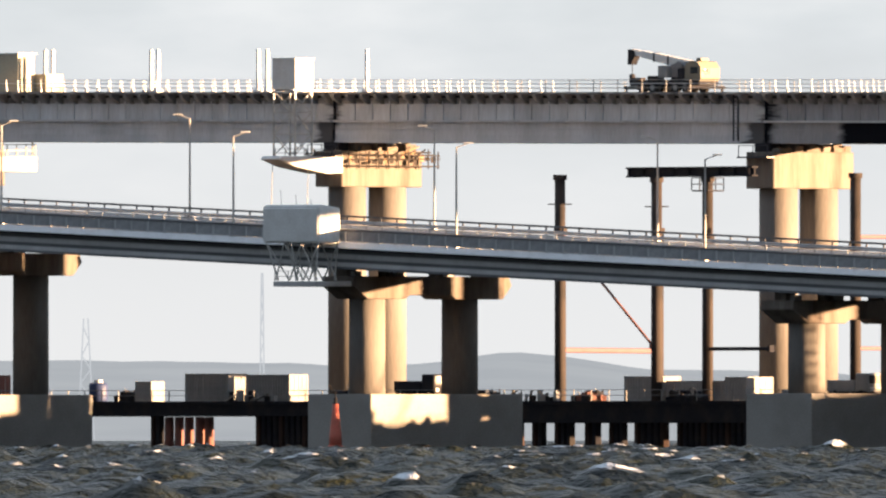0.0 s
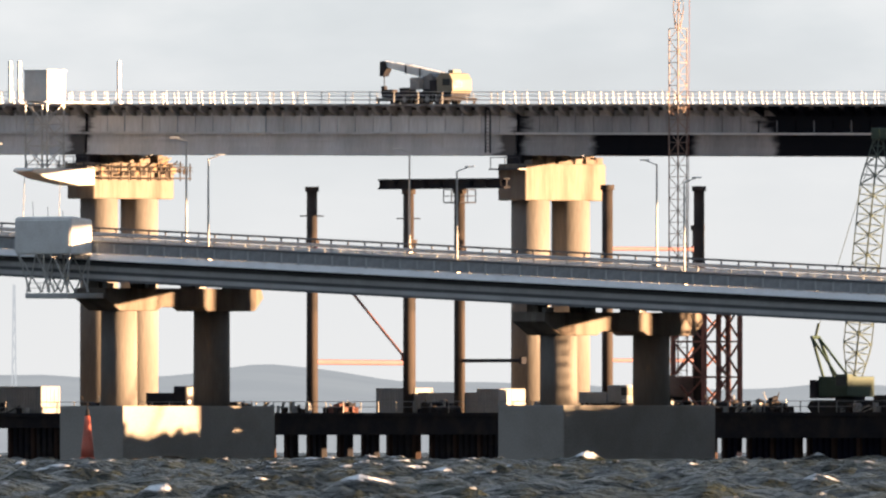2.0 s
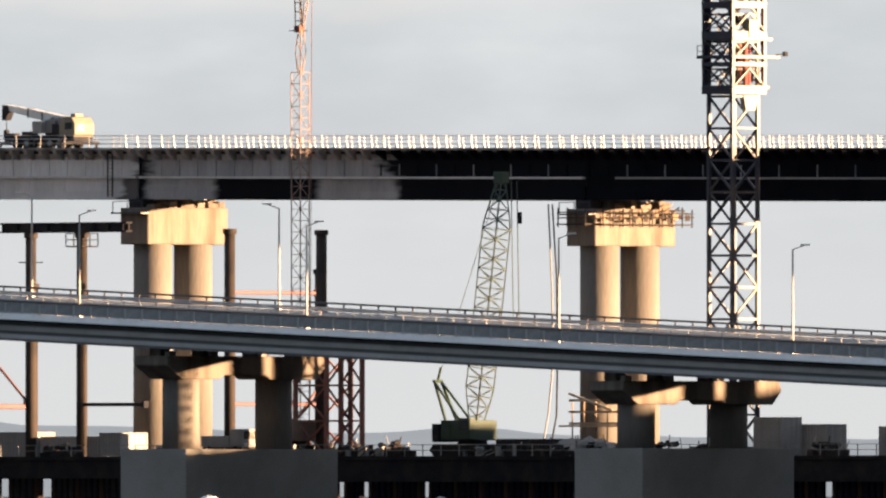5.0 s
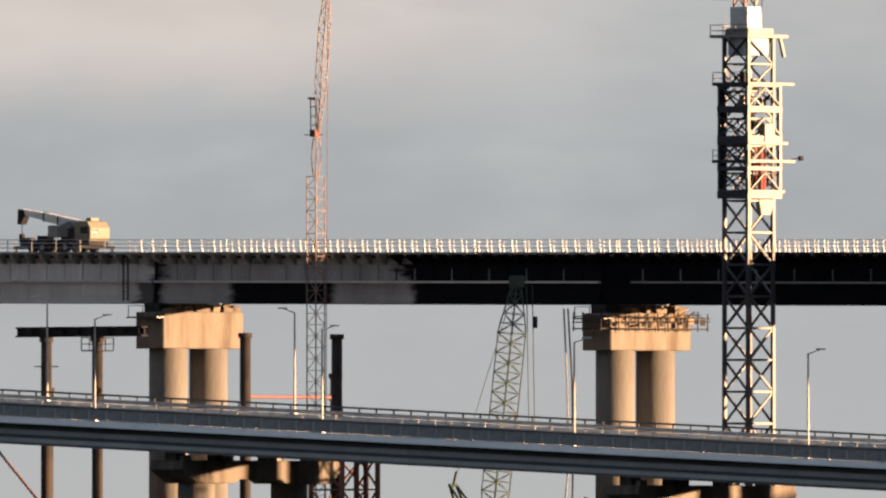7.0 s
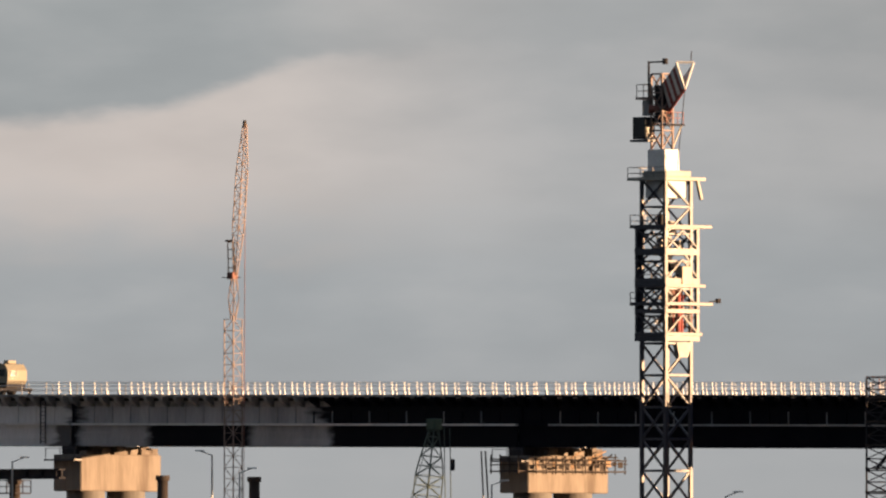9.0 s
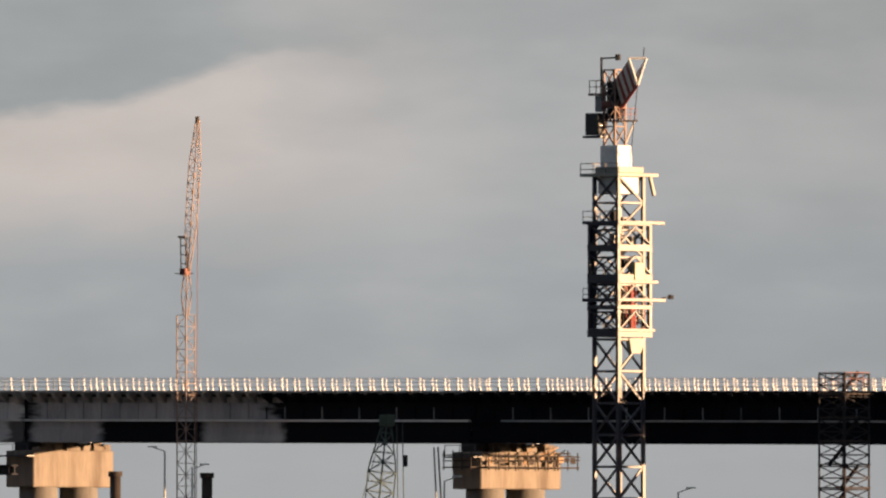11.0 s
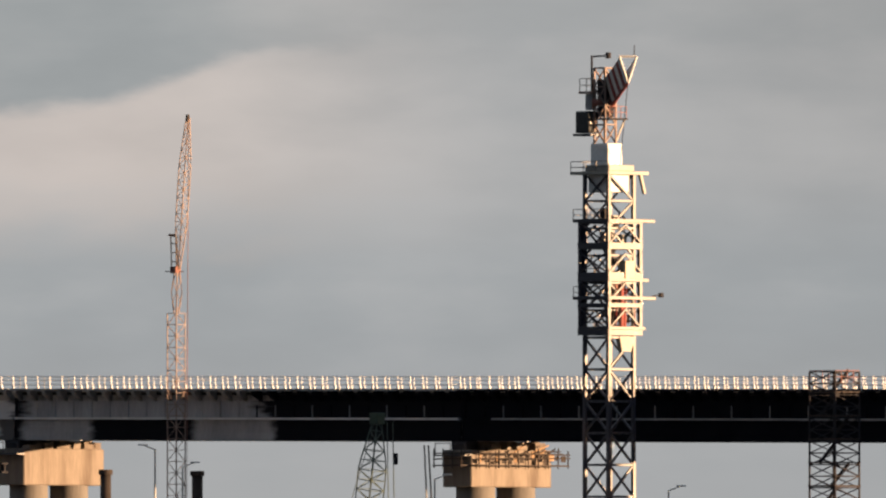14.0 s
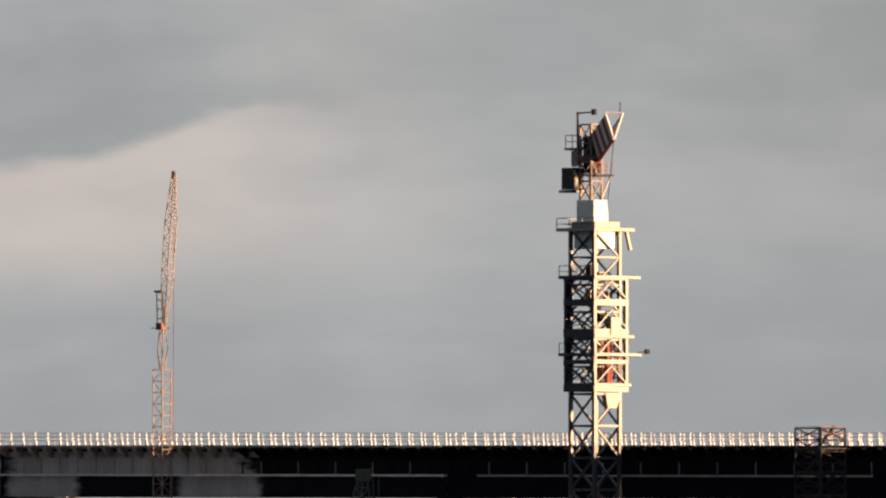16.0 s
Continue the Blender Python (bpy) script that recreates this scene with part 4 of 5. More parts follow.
    part("jib_end_frame", bm, WHITE, jib, "white triangular end frame")
    part("jib_mast_light", tube(B(), e + s * 0.5 + Vector((0, 0, 0.9)), e + s * 0.55 + Vector((0, 0, 1.9)), 0.04), DARK, jib)
    part("pendant_rope", tube(B(), e + Vector((0, 0, -1.2)), (X1 - 0.2, Y0 + 1.6, 50.0), 0.035, n=5), DARK, t)


tower_crane()


# ---------------------------------------------------------------- crawler cranes
def crawler_body(parent, x, y, z, paint, turn=1):
    """Tracks, turntable, machinery house, counterweight and cab."""
    for dy in (-2.3, 1.5):
        tr = part("track", prism(B(), [(x - 3.0, z + 0.5), (x - 2.5, z), (x + 2.5, z), (x + 3.0, z + 0.5), (x + 2.5, z + 1.05), (x - 2.5, z + 1.05)], "y", y + dy, y + dy + 0.8), RUBBER, parent)
        for k in range(5):
            bm = B()
            tube(bm, (x - 2.1 + k * 1.05, y + dy - 0.04, z + 0.45), (x - 2.1 + k * 1.05, y + dy + 0.84, z + 0.45), 0.33, n=12)
            part("track_roller", bm, DARK, tr)
    part("turntable", lathe(B(), x, y, [(z + 0.9, 1.3), (z + 1.35, 1.3)], 24), DARK, parent)
    house = part("machinery_house", box(B(), x - 2.4, x + 1.5, y - 1.5, y + 1.5, z + 1.35, z + 3.1, bevel=0.08), paint, parent)
    for k in range(3):
        part("access_door", box(B(), x - 2.2 + k * 1.2, x - 1.2 + k * 1.2, y - 1.535, y - 1.49, z + 1.55, z + 2.75, bevel=0.01), paint, house)
    part("counterweight", box(B(), x - 3.3, x - 2.45, y - 1.7, y + 1.7, z + 1.2, z + 2.8, bevel=0.12), DARK, parent)
    cab = part("cab", box(B(), x + 0.4, x + 1.9, y - 2.3, y - 1.54, z + 1.4, z + 3.3, bevel=0.1), paint, parent)
    part("cab_window", box(B(), x + 0.55, x + 1.75, y - 2.33, y - 2.28, z + 2.3, z + 3.1), GLASS, cab)


def orange_crane():
    x, y = 28.6, -13.0
    c = thing("crawler_crane", (x, y, 4.5), "tall crawler crane with a faded orange lattice mast and leaning jib", "crane", "crawler cranes")
    crawler_body(c, x - 0.6, y, 4.5, SALMON)
    lattice(c, x - 0.55, x + 0.55, y - 0.55, y + 0.55, 6.2, 38.1, 1.0, SALMON, 0.055, 0.03, cross=False)
    boom(c, "mast_head", (x, y, 38.1), (x + 0.1, y, 41.8), 0.95, SALMON, 0.055, 0.03, 0.9, 0.9)
    part("head_frame", box(B(), x - 0.45, x + 0.25, y - 0.35, y + 0.35, 41.6, 42.2, bevel=0.05), RUST_RED, c)
    bm = B()
    for d in (-0.3, 0.12):
        tube(bm, (x + d, y + d, 42.0), (x + d * 0.8 - 0.1, y + d * 0.8 - 0.1, 44.9), 0.07, n=4)
    for z in (42.6, 43.4, 44.2, 44.85):
        tube(bm, (x - 0.34, y - 0.34, z), (x + 0.1, y + 0.1, z), 0.06, n=4)
    tube(bm, (x - 0.5, y - 0.5, 44.95), (x - 0.05, y - 0.05, 44.95), 0.13, n=4)
    tube(bm, (x - 0.7, y - 0.7, 41.75), (x + 0.5, y + 0.4, 41.75), 0.05, n=4)
    part("jib_strut", bm, RUST, c)
    boom(c, "jib", (x + 0.15, y + 0.1, 41.9), (x + 0.75, y + 0.7, 55.2), 0.72, SALMON, 0.05, 0.03, 0.7, 0.5, dense=True)
    part("jib_tip", box(B(), x + 0.6, x + 0.85, y + 0.55, y + 0.8, 54.9, 55.5, bevel=0.03), RUST, c)
    part("hoist_rope", tube(B(), (x + 0.75, y + 0.75, 54.9), (x + 0.62, y + 0.6, 9.0), 0.03, n=5), RUST_RED, c)


def green_crane():
    x, y = 53.4, -17.8
    c = thing("crawler_crane", (x, y, 4.5), "green crawler crane with a pale green lattice boom raised steeply", "crane", "crawler cranes")
    crawler_body(c, x + 0.9, y, 4.5, GREEN)
    foot = (x + 1.2, y, 6.2)
    boom(c, "boom", foot, (x + 4.2, y + 0.2, 28.4), 1.7, PALEGREEN, 0.07, 0.04, 0.85, 0.5, dense=True)
    part("boom_head", box(B(), x + 3.7, x + 4.7, y - 0.3, y + 0.7, 28.1, 29.1, bevel=0.08), GREEN, c)
    bm = B()
    for dy in (-0.7, 0.7):
        tube(bm, (x - 1.6, y + dy, 7.4), (x - 3.3, y + dy * 0.6, 11.0), 0.14, n=6)
        tube(bm, (x - 3.3, y + dy * 0.6, 11.0), (x + 0.2, y + dy, 7.4), 0.11, n=6)
    tube(bm, (x - 3.3, y - 0.5, 11.0), (x - 3.3, y + 0.5, 11.0), 0.16, n=6)
    tube(bm, (x - 3.3, y, 11.0), (x - 2.9, y, 12.2), 0.12, n=6)
    part("gantry_frame", bm, GREEN, c)
    for dx in (0.25, 0.6):
        part("hoist_rope", tube(B(), (x + 4.5 + dx, y + 0.6 + dx, 28.3), (x + 4.8 + dx, y + 0.6 + dx, 15.0), 0.045, n=5), PALEGREEN, c)
    part("hook_block", box(B(), x + 5.6, x + 5.95, y + 0.7, y + 1.0, 24.6, 25.6, bevel=0.08), DARK, c)
    part("pendant_rope", tube(B(), (x - 3.3, y, 11.0), (x + 4.1, y + 0.2, 28.6), 0.03, n=5), PALEGREEN, c)


orange_crane()
green_crane()


# ---------------------------------------------------------------- tall pipe piles and the bracing tower
def pipe_pile(x, y, top, collar=True):
    p = thing("pipe_pile", (x, y, -3), "tall rust-brown steel pipe pile standing out of the sea", "pipe pile", "tall pipe piles")
    part("pipe", lathe(B(), x, y, [(-3, 0.5), (top - 0.3, 0.47), (top - 0.3, 0.47)], 24), RUST, p, smooth=True)
    part("head", lathe(B(), x, y, [(top - 0.45, 0.62), (top, 0.62)], 20), RUST, p)
    if collar:
        part("cross_bar", tube(B(), (x - 0.75, y - 0.75, top - 2.6), (x + 0.75, y + 0.75, top - 2.6), 0.06, n=6), RUST, p)
    return p


for px, ptop, col in ((-18.1, 24.6, True), (-5.9, 24.3, True), (0.5, 24.3, False), (18.9, 24.5, False), (30.2, 24.3, False)):
    pipe_pile(px, -12.0, ptop, col)

beam = thing("cap_beam", (-2, -12, 24.3), "dark steel beam laid across two pipe piles", "steel beam")
bm = box(B(), -9.4, 6.4, -12.4, -11.6, 25.05, 25.2)
box(bm, -9.4, 6.4, -12.4, -11.6, 24.3, 24.45)
box(bm, -9.4, 6.4, -12.08, -11.92, 24.45, 25.05)
part("i_beam", bm, DARK, beam)
for k in range(9):
    part("web_stiffener", box(B(), -9.2 + k * 1.9, -9.16 + k * 1.9, -12.38, -11.62, 24.45, 25.05), DARK, beam)
cage = thing("pile_work_basket", (0.5, -12, 23), "small dark work basket hung round a pipe pile", "work basket")
bm = box(B(), -0.5, 1.5, -13.0, -11.0, 23.0, 23.12)
part("floor", bm, DARK, cage)
guard(cage, DARK, [(-0.5, -13.0, 23.1), (1.5, -13.0, 23.1), (1.5, -11.0, 23.1), (-0.5, -11.0, 23.1), (-0.5, -13.0, 23.1)], 1.1, 1.0, 0.05)


def brace(a, b, r, mat, label):
    t = thing("brace_bar", a, label, "brace", "pile bracing")
    part("bar", tube(B(), a, b, r, n=8), mat, t)
    part("end_plate", box(B(), b[0] - 0.15, b[0] + 0.15, b[1] - 0.3, b[1] + 0.3, b[2] - 0.3, b[2] + 0.3, bevel=0.03), mat, t)


# Braces along Y catch the sun; their ends are fitted to the camera's view.
brace((-22.0, -7.8, 9.05), (-22.0, 3.7, 9.0), 0.24, ORANGE, "pale orange brace turned to the sun, ends fitted to the view")
brace((-17.6, -12, 19.2), (-6.4, -12, 9.4), 0.12, RUST_RED, "faded red diagonal brace between two pipe piles")
brace((19.0, -11.6, 18.9), (19.0, -1.2, 18.9), 0.17, ORANGE, "pale orange brace turned to the sun, far end fitted to the view")
brace((19.0, -11.6, 9.1), (19.0, -1.2, 9.1), 0.17, ORANGE, "pale orange brace turned to the sun, far end fitted to the view")
# Piles hidden behind the visible ones, added only to carry these braces.
pipe_pile(-22.0, -8.1, 20.0, False)
pipe_pile(-22.0, 4.15, 20.0, False)
pipe_pile(19.0, -0.8, 21.0, False)
brace((1.0, -12, 9.1), (8.4, -12, 9.1), 0.16, DARK, "dark steel strut from a pipe pile to the pier")


def bracing_tower():
    t = thing("support_tower", (33, -12, 4.5), "rust-red temporary support tower of braced pipe legs", "support tower")
    lattice(t, 28.6, 32.4, -13.6, -10.6, 4.5, 13.8, 3.1, RUST_RED, 0.24, 0.10)
    for x in (32.6, 35.2):
        part("leg", tube(B(), (x, -12.0, 4.5), (x, -12.0, 13.8), 0.24, n=10), RUST_RED, t)
    for z in (4.6, 7.7, 10.8):
        for a, b in (((32.6, -12, z), (35.2, -12, z + 3.0)), ((35.2, -12, z), (32.6, -12, z + 3.0)), ((32.6, -12, z + 3.0), (35.2, -12, z + 3.0))):
            part("brace", tube(B(), a, b, 0.1, n=4), RUST_RED, t)
    part("head_beam", box(B(), 28.2, 35.6, -14.0, -10.2, 13.7, 14.1, bevel=0.03), RUST, t)


bracing_tower()


def stair_tower():
    x1, y0 = 109.0, -14.5
    t = thing("scaffold_tower", (x1 - 1.5, y0 + 1.5, 4.5), "dark scaffold stair tower with timber landings", "scaffold tower")
    lattice(t, x1 - 3.0, x1, y0, y0 + 3.0, 4.5, 32.2, 1.0, DARK, 0.09, 0.055)
    for k in range(13):
        z = 6.4 + k * 2.0
        f = part("landing", box(B(), x1 - 3.1, x1 + 0.1, y0 - 0.1, y0 + 3.1, z, z + 0.12), RUST, t)
        part("stair_flight", tube(B(), (x1 - 2.6, y0 + (0.8 if k % 2 else 2.2), z), (x1 - 0.5, y0 + (0.8 if k % 2 else 2.2), z + 1.95), 0.16, n=4), DARK, f)
    guard(t, RUST_RED, [(x1 - 3.0, y0, 31.2), (x1, y0, 31.2), (x1, y0 + 3.0, 31.2)], 1.1, 0.7)


stair_tower()


# ---------------------------------------------------------------- truck crane on the rail deck
def truck_crane():
    x, y = -15.0, 0.0
    z = rail_z(x) + 4.5
    c = thing("truck_crane", (x, y, z), "cream and grey truck crane with its telescopic boom stowed forward", "truck crane")
    part("chassis", box(B(), x - 5.2, x + 3.6, y - 1.2, y + 1.2, z + 0.65, z + 1.15, bevel=0.06), DARK, c)
    for wx in (-3.6, -2.3, 0.6, 1.9):
        for dy in (-1.25, 0.9):
            w = part("wheel", tube(B(), (x + wx, y + dy, z + 0.5), (x + wx, y + dy + 0.35, z + 0.5), 0.52, n=18), RUBBER, c)
            part("rim", tube(B(), (x + wx, y + dy - 0.02, z + 0.5), (x + wx, y + dy + 0.37, z + 0.5), 0.27, n=12), CONTAINER, w)
    for wx in (-4.6, 3.1):
        part("outrigger", box(B(), x + wx - 0.25, x + wx + 0.25, y - 2.3, y + 2.3, z + 0.35, z + 0.62), DARK, c)
        for dy in (-2.2, 2.2):
            part("outrigger_foot", lathe(B(), x + wx, y + dy, [(z, 0.3), (z + 0.1, 0.3), (z + 0.12, 0.09), (z + 0.6, 0.09)], 10), DARK, c)
    cab = part("driver_cab", prism(B(), [(x + 1.75, z + 0.95), (x + 3.55, z + 0.95), (x + 3.75, z + 1.3), (x + 3.75, z + 2.2), (x + 3.35, z + 2.75), (x + 2.3, z + 2.85), (x + 1.75, z + 2.4)], "y", y - 1.2, y + 1.2), CAB_CREAM, c, "cream rounded driver cab")
    part("windscreen", box(B(), x + 3.74, x + 3.79, y - 1.0, y - 0.1, z + 1.6, z + 2.15), GLASS, cab)
    part("side_window", box(B(), x + 2.5, x + 3.4, y - 1.24, y - 1.195, z + 1.7, z + 2.3), GLASS, cab)
    part("roof_hatch", box(B(), x + 2.5, x + 3.1, y - 0.5, y + 0.5, z + 2.8, z + 3.1, bevel=0.05), CAB_CREAM, cab)
    part("turntable", lathe(B(), x + 0.2, y, [(z + 1.15, 1.0), (z + 1.5, 1.0)], 20), DARK, c)
    part("upper_body", prism(B(), [(x - 1.0, z + 1.4), (x + 1.75, z + 1.4), (x + 1.75, z + 2.3), (x + 1.1, z + 2.75), (x - 0.3, z + 2.5), (x - 1.0, z + 1.9)], "y", y - 1.0, y + 1.0), GREY_DULL, c)
    part("counterweight", box(B(), x + 0.9, x + 1.74, y - 1.3, y - 0.9, z + 1.2, z + 2.2, bevel=0.1), DARK, c)
    part("crane_cab", box(B(), x - 1.3, x - 0.1, y - 1.6, y - 0.95, z + 1.35, z + 2.45, bevel=0.14), CONTAINER, c)
    part("winch_drum", tube(B(), (x + 1.0, y - 1.25, z + 2.45), (x + 1.0, y + 1.0, z + 2.45), 0.36, n=16), GREY_DULL, c, "grey winch drum")
    part("hydraulic_tank", box(B(), x - 2.9, x - 1.5, y - 1.3, y - 0.5, z + 1.0, z + 1.55, bevel=0.08), DARK, c)
    part("tool_locker", box(B(), x - 4.9, x - 4.0, y - 1.3, y - 0.4, z + 1.0, z + 1.4, bevel=0.05), RUST, c)
    a, b = Vector((x + 1.5, y, z + 2.45)), Vector((x - 6.0, y, z + 3.75))
    part("boom_section", tube(B(), a, a.lerp(b, 0.6), 0.56, 0.52, 4), BOOM_GREY, c, "dirty white boom section")
    part("boom_section", tube(B(), a.lerp(b, 0.55), a.lerp(b, 0.82), 0.44, 0.42, 4), BOOM_GREY, c)
    part("boom_section", tube(B(), a.lerp(b, 0.78), b, 0.36, 0.34, 4), BOOM_GREY, c)
    for f in (0.36, 0.6):
        q = a.lerp(b, f)
        part("boom_collar", box(B(), q.x - 0.09, q.x + 0.09, y - 0.42, y + 0.42, q.z - 0.42, q.z + 0.40, bevel=0.04), DARK, c)
    part("luffing_ram", tube(B(), (x - 0.4, y, z + 1.9), a.lerp(b, 0.42), 0.14, n=10), GALV, c)
    part("boom_head", prism(B(), [(x - 6.3, z + 3.95), (x - 5.6, z + 3.9), (x - 5.5, z + 3.3), (x - 5.9, z + 2.6), (x - 6.35, z + 2.6)], "y", y - 0.35, y + 0.35), DARK, c)
    part("hoist_rope", tube(B(), (x - 6.1, y, z + 2.6), (x - 6.1, y, z + 1.7), 0.04, n=6), DARK, c)
    part("hook_block", box(B(), x - 6.3, x - 5.9, y - 0.2, y + 0.2, z + 0.95, z + 1.75, bevel=0.07), DARK, c)


truck_crane()


# ---------------------------------------------------------------- inspection gantries
def rail_gantry():
    x1, y0 = -52.45, -11.6
    x0, y1 = x1 - 3.0, -9.3
    g = thing("inspection_gantry", (x1 - 1.5, y0, 25.9), "white inspection gantry hung over the side of the rail bridge", "inspection gantry", "inspection gantries")
    cab = part("cabin", box(B(), x0, x1, y0, y1, 32.55, 35.3, bevel=0.06), WHITE, g, "plain white box cabin")
    part("cabin_roof", box(B(), x0 - 0.08, x1 + 0.08, y0 - 0.08, y1 + 0.08, 35.3, 35.38), WHITE, cab)
    for bx in (x0 + 0.3, x1 - 0.6):
        part("support_beam", box(B(), bx, bx + 0.3, y0, -3.6, 32.42, 32.54), WHITE, g)
    lattice(g, x0 + 0.1, x1 - 0.1, y0 + 0.1, y1 - 0.15, 26.6, 32.42, 1.9, GALV, 0.09, 0.05)
    bm = prism(B(), [(-13.5, 26.25), (-13.2, 26.55), (-5.6, 26.5), (-5.6, 25.05), (-7.6, 25.0), (-11.5, 25.6)], "x", x0 + 0.4, x1)
    bmesh.ops.bevel(bm, geom=list(bm.edges), offset=0.08, segments=1, affect="EDGES")
    part("underslung_platform", bm, WHITE, g, "white boat-shaped underslung platform")
    guard(g, MAST, [(x0 + 0.4, y0, 26.5), (x1, y0, 26.5), (x1, -5.8, 26.45)], 0.7, 1.0)
    part("hanging_cable", tube(B(), (x0 + 0.1, y0, 26.6), (x0 - 0.2, y0, 20.2), 0.035, n=5), GALV, g)
    part("hanging_cable", tube(B(), (x1 - 0.4, y0 + 2, 25.8), (x1 - 0.6, y0 + 2, 20.0), 0.03, n=5), GALV, g)


def road_gantry():
    x1, y0 = -14.1, -45.7
    x0, y1 = x1 - 7.1, -42.95
    g = thing("inspection_gantry", ((x0 + x1) / 2, y0, 14.7), "white sheeted inspection gantry hung from the road bridge edge", "inspection gantry", "inspection gantries")
    scale_from_eye(g)
    bm = prism(B(), [(y0, 18.4), (y1, 18.4), (y1, 21.45), (y0 + 0.25, 21.75), (y0, 21.5)], "x", x0, x1)
    bmesh.ops.bevel(bm, geom=list(bm.edges), offset=0.12, segments=2, affect="EDGES")
    part("sheeted_cabin", bm, WHITE, g, "white sheeting over a box frame")
    zt, zb = 18.4, 15.1
    for x in (x0 + 0.4, (x0 + x1) / 2, x1 - 0.2):
        for y in (y0 + 0.15, y1 - 0.2):
            part("hanger_leg", tube(B(), (x, y, zt), (x0 + 1.6 + (x - x0) * 0.72, y, zb), 0.08, n=4), GALV, g)
    for y in (y0 + 0.15, y1 - 0.2):
        for k in range(3):
            xa, xb = x0 + 0.4 + k * 2.2, x0 + 1.6 + k * 1.75
            part("truss_lacing", tube(B(), (xa, y, zt), (xb + 1.7, y, zb), 0.07, n=4), GALV, g)
            part("truss_lacing", tube(B(), (xa + 2.2, y, zt), (xb, y, zb), 0.07, n=4), GALV, g)
    part("underslung_platform", box(B(), x0 + 1.4, x1 - 0.4, y0, -34.0, 14.55, 15.0, bevel=0.05), GREY_LIGHT, g)
    guard(g, GALV, [(x0 + 1.5, y0 + 0.1, 15.0), (x1 - 0.5, y0 + 0.1, 15.0)], 0.9, 1.3)
    bm = B()
    for k in range(3):
        tube(bm, (x0 + 1.2 + k * 1.9, y0 + 1.2, 21.6), (x0 + 1.1 + k * 1.9, y0 + 1.2, 23.0 - 0.4 * k), 0.03, n=5)
    part("aerial", bm, GALV, g)


rail_gantry()
road_gantry()


def rail_basket():
    x, y = -102.7, -5.5
    g = thing("inspection_basket", (x, y, 25.6), "cream inspection basket hung under the rail girder", "inspection basket")
    part("tub", prism(B(), [(y - 1.0, 26.9), (2.0, 27.0), (2.0, 25.6), (y + 0.6, 25.6)], "x", x - 2.4, x + 2.0), CREAM, g)
    for hx, hy in ((x - 2.2, y + 1.4), (x + 1.8, y + 1.4), (x - 2.2, 1.6), (x + 1.8, 1.6)):
        part("hanger", tube(B(), (hx, hy, 25.8), (hx, hy, 28.4), 0.07, n=6), CREAM, g)
    guard(g, CREAM, [(x - 2.4, y - 1.0, 26.9), (x + 2.0, y - 1.0, 26.9), (x + 2.0, 1.8, 27.0)], 1.1, 1.1, 0.05)


rail_basket()


def deck_hut():
    x, y = -96.9, -4.0
    z = rail_z(x) + 4.5
    h = thing("deck_hut", (x - 1.5, y + 1.2, z), "cream works hut on the rail deck", "works hut")
    b = part("hut_body", box(B(), x - 3.4, x, y, y + 2.1, z, z + 3.5, bevel=0.06), CREAM, h)
    part("hut_roof", box(B(), x - 3.55, x + 0.15, y - 0.12, y + 2.25, z + 3.5, z + 3.62, bevel=0.02), WHITE, b)
    part("equipment_box", box(B(), x - 1.0, x + 1.2, y + 2.4, y + 4.6, z, z + 1.7, bevel=0.05), CREAM, h)


deck_hut()


def signal_post(x, y):
    z = rail_z(x) + 4.5
    p = thing("line_mast", (x, y, z), "short white steel mast standing on the rail deck", "mast", "rail deck masts")
    part("mast_shaft", box(B(), x - 0.14, x + 0.14, y - 0.14, y + 0.14, z, z + 4.0, bevel=0.03), RAIL_PAINT, p)
    part("mast_foot", box(B(), x - 0.35, x + 0.35, y - 0.35, y + 0.35, z, z + 0.35, bevel=0.04), RAIL_PAINT, p)


for mx in (-101.1, -100.1, -87.0, -86.1, -72.9, -71.7, -58.7):
    signal_post(mx, 3.4)


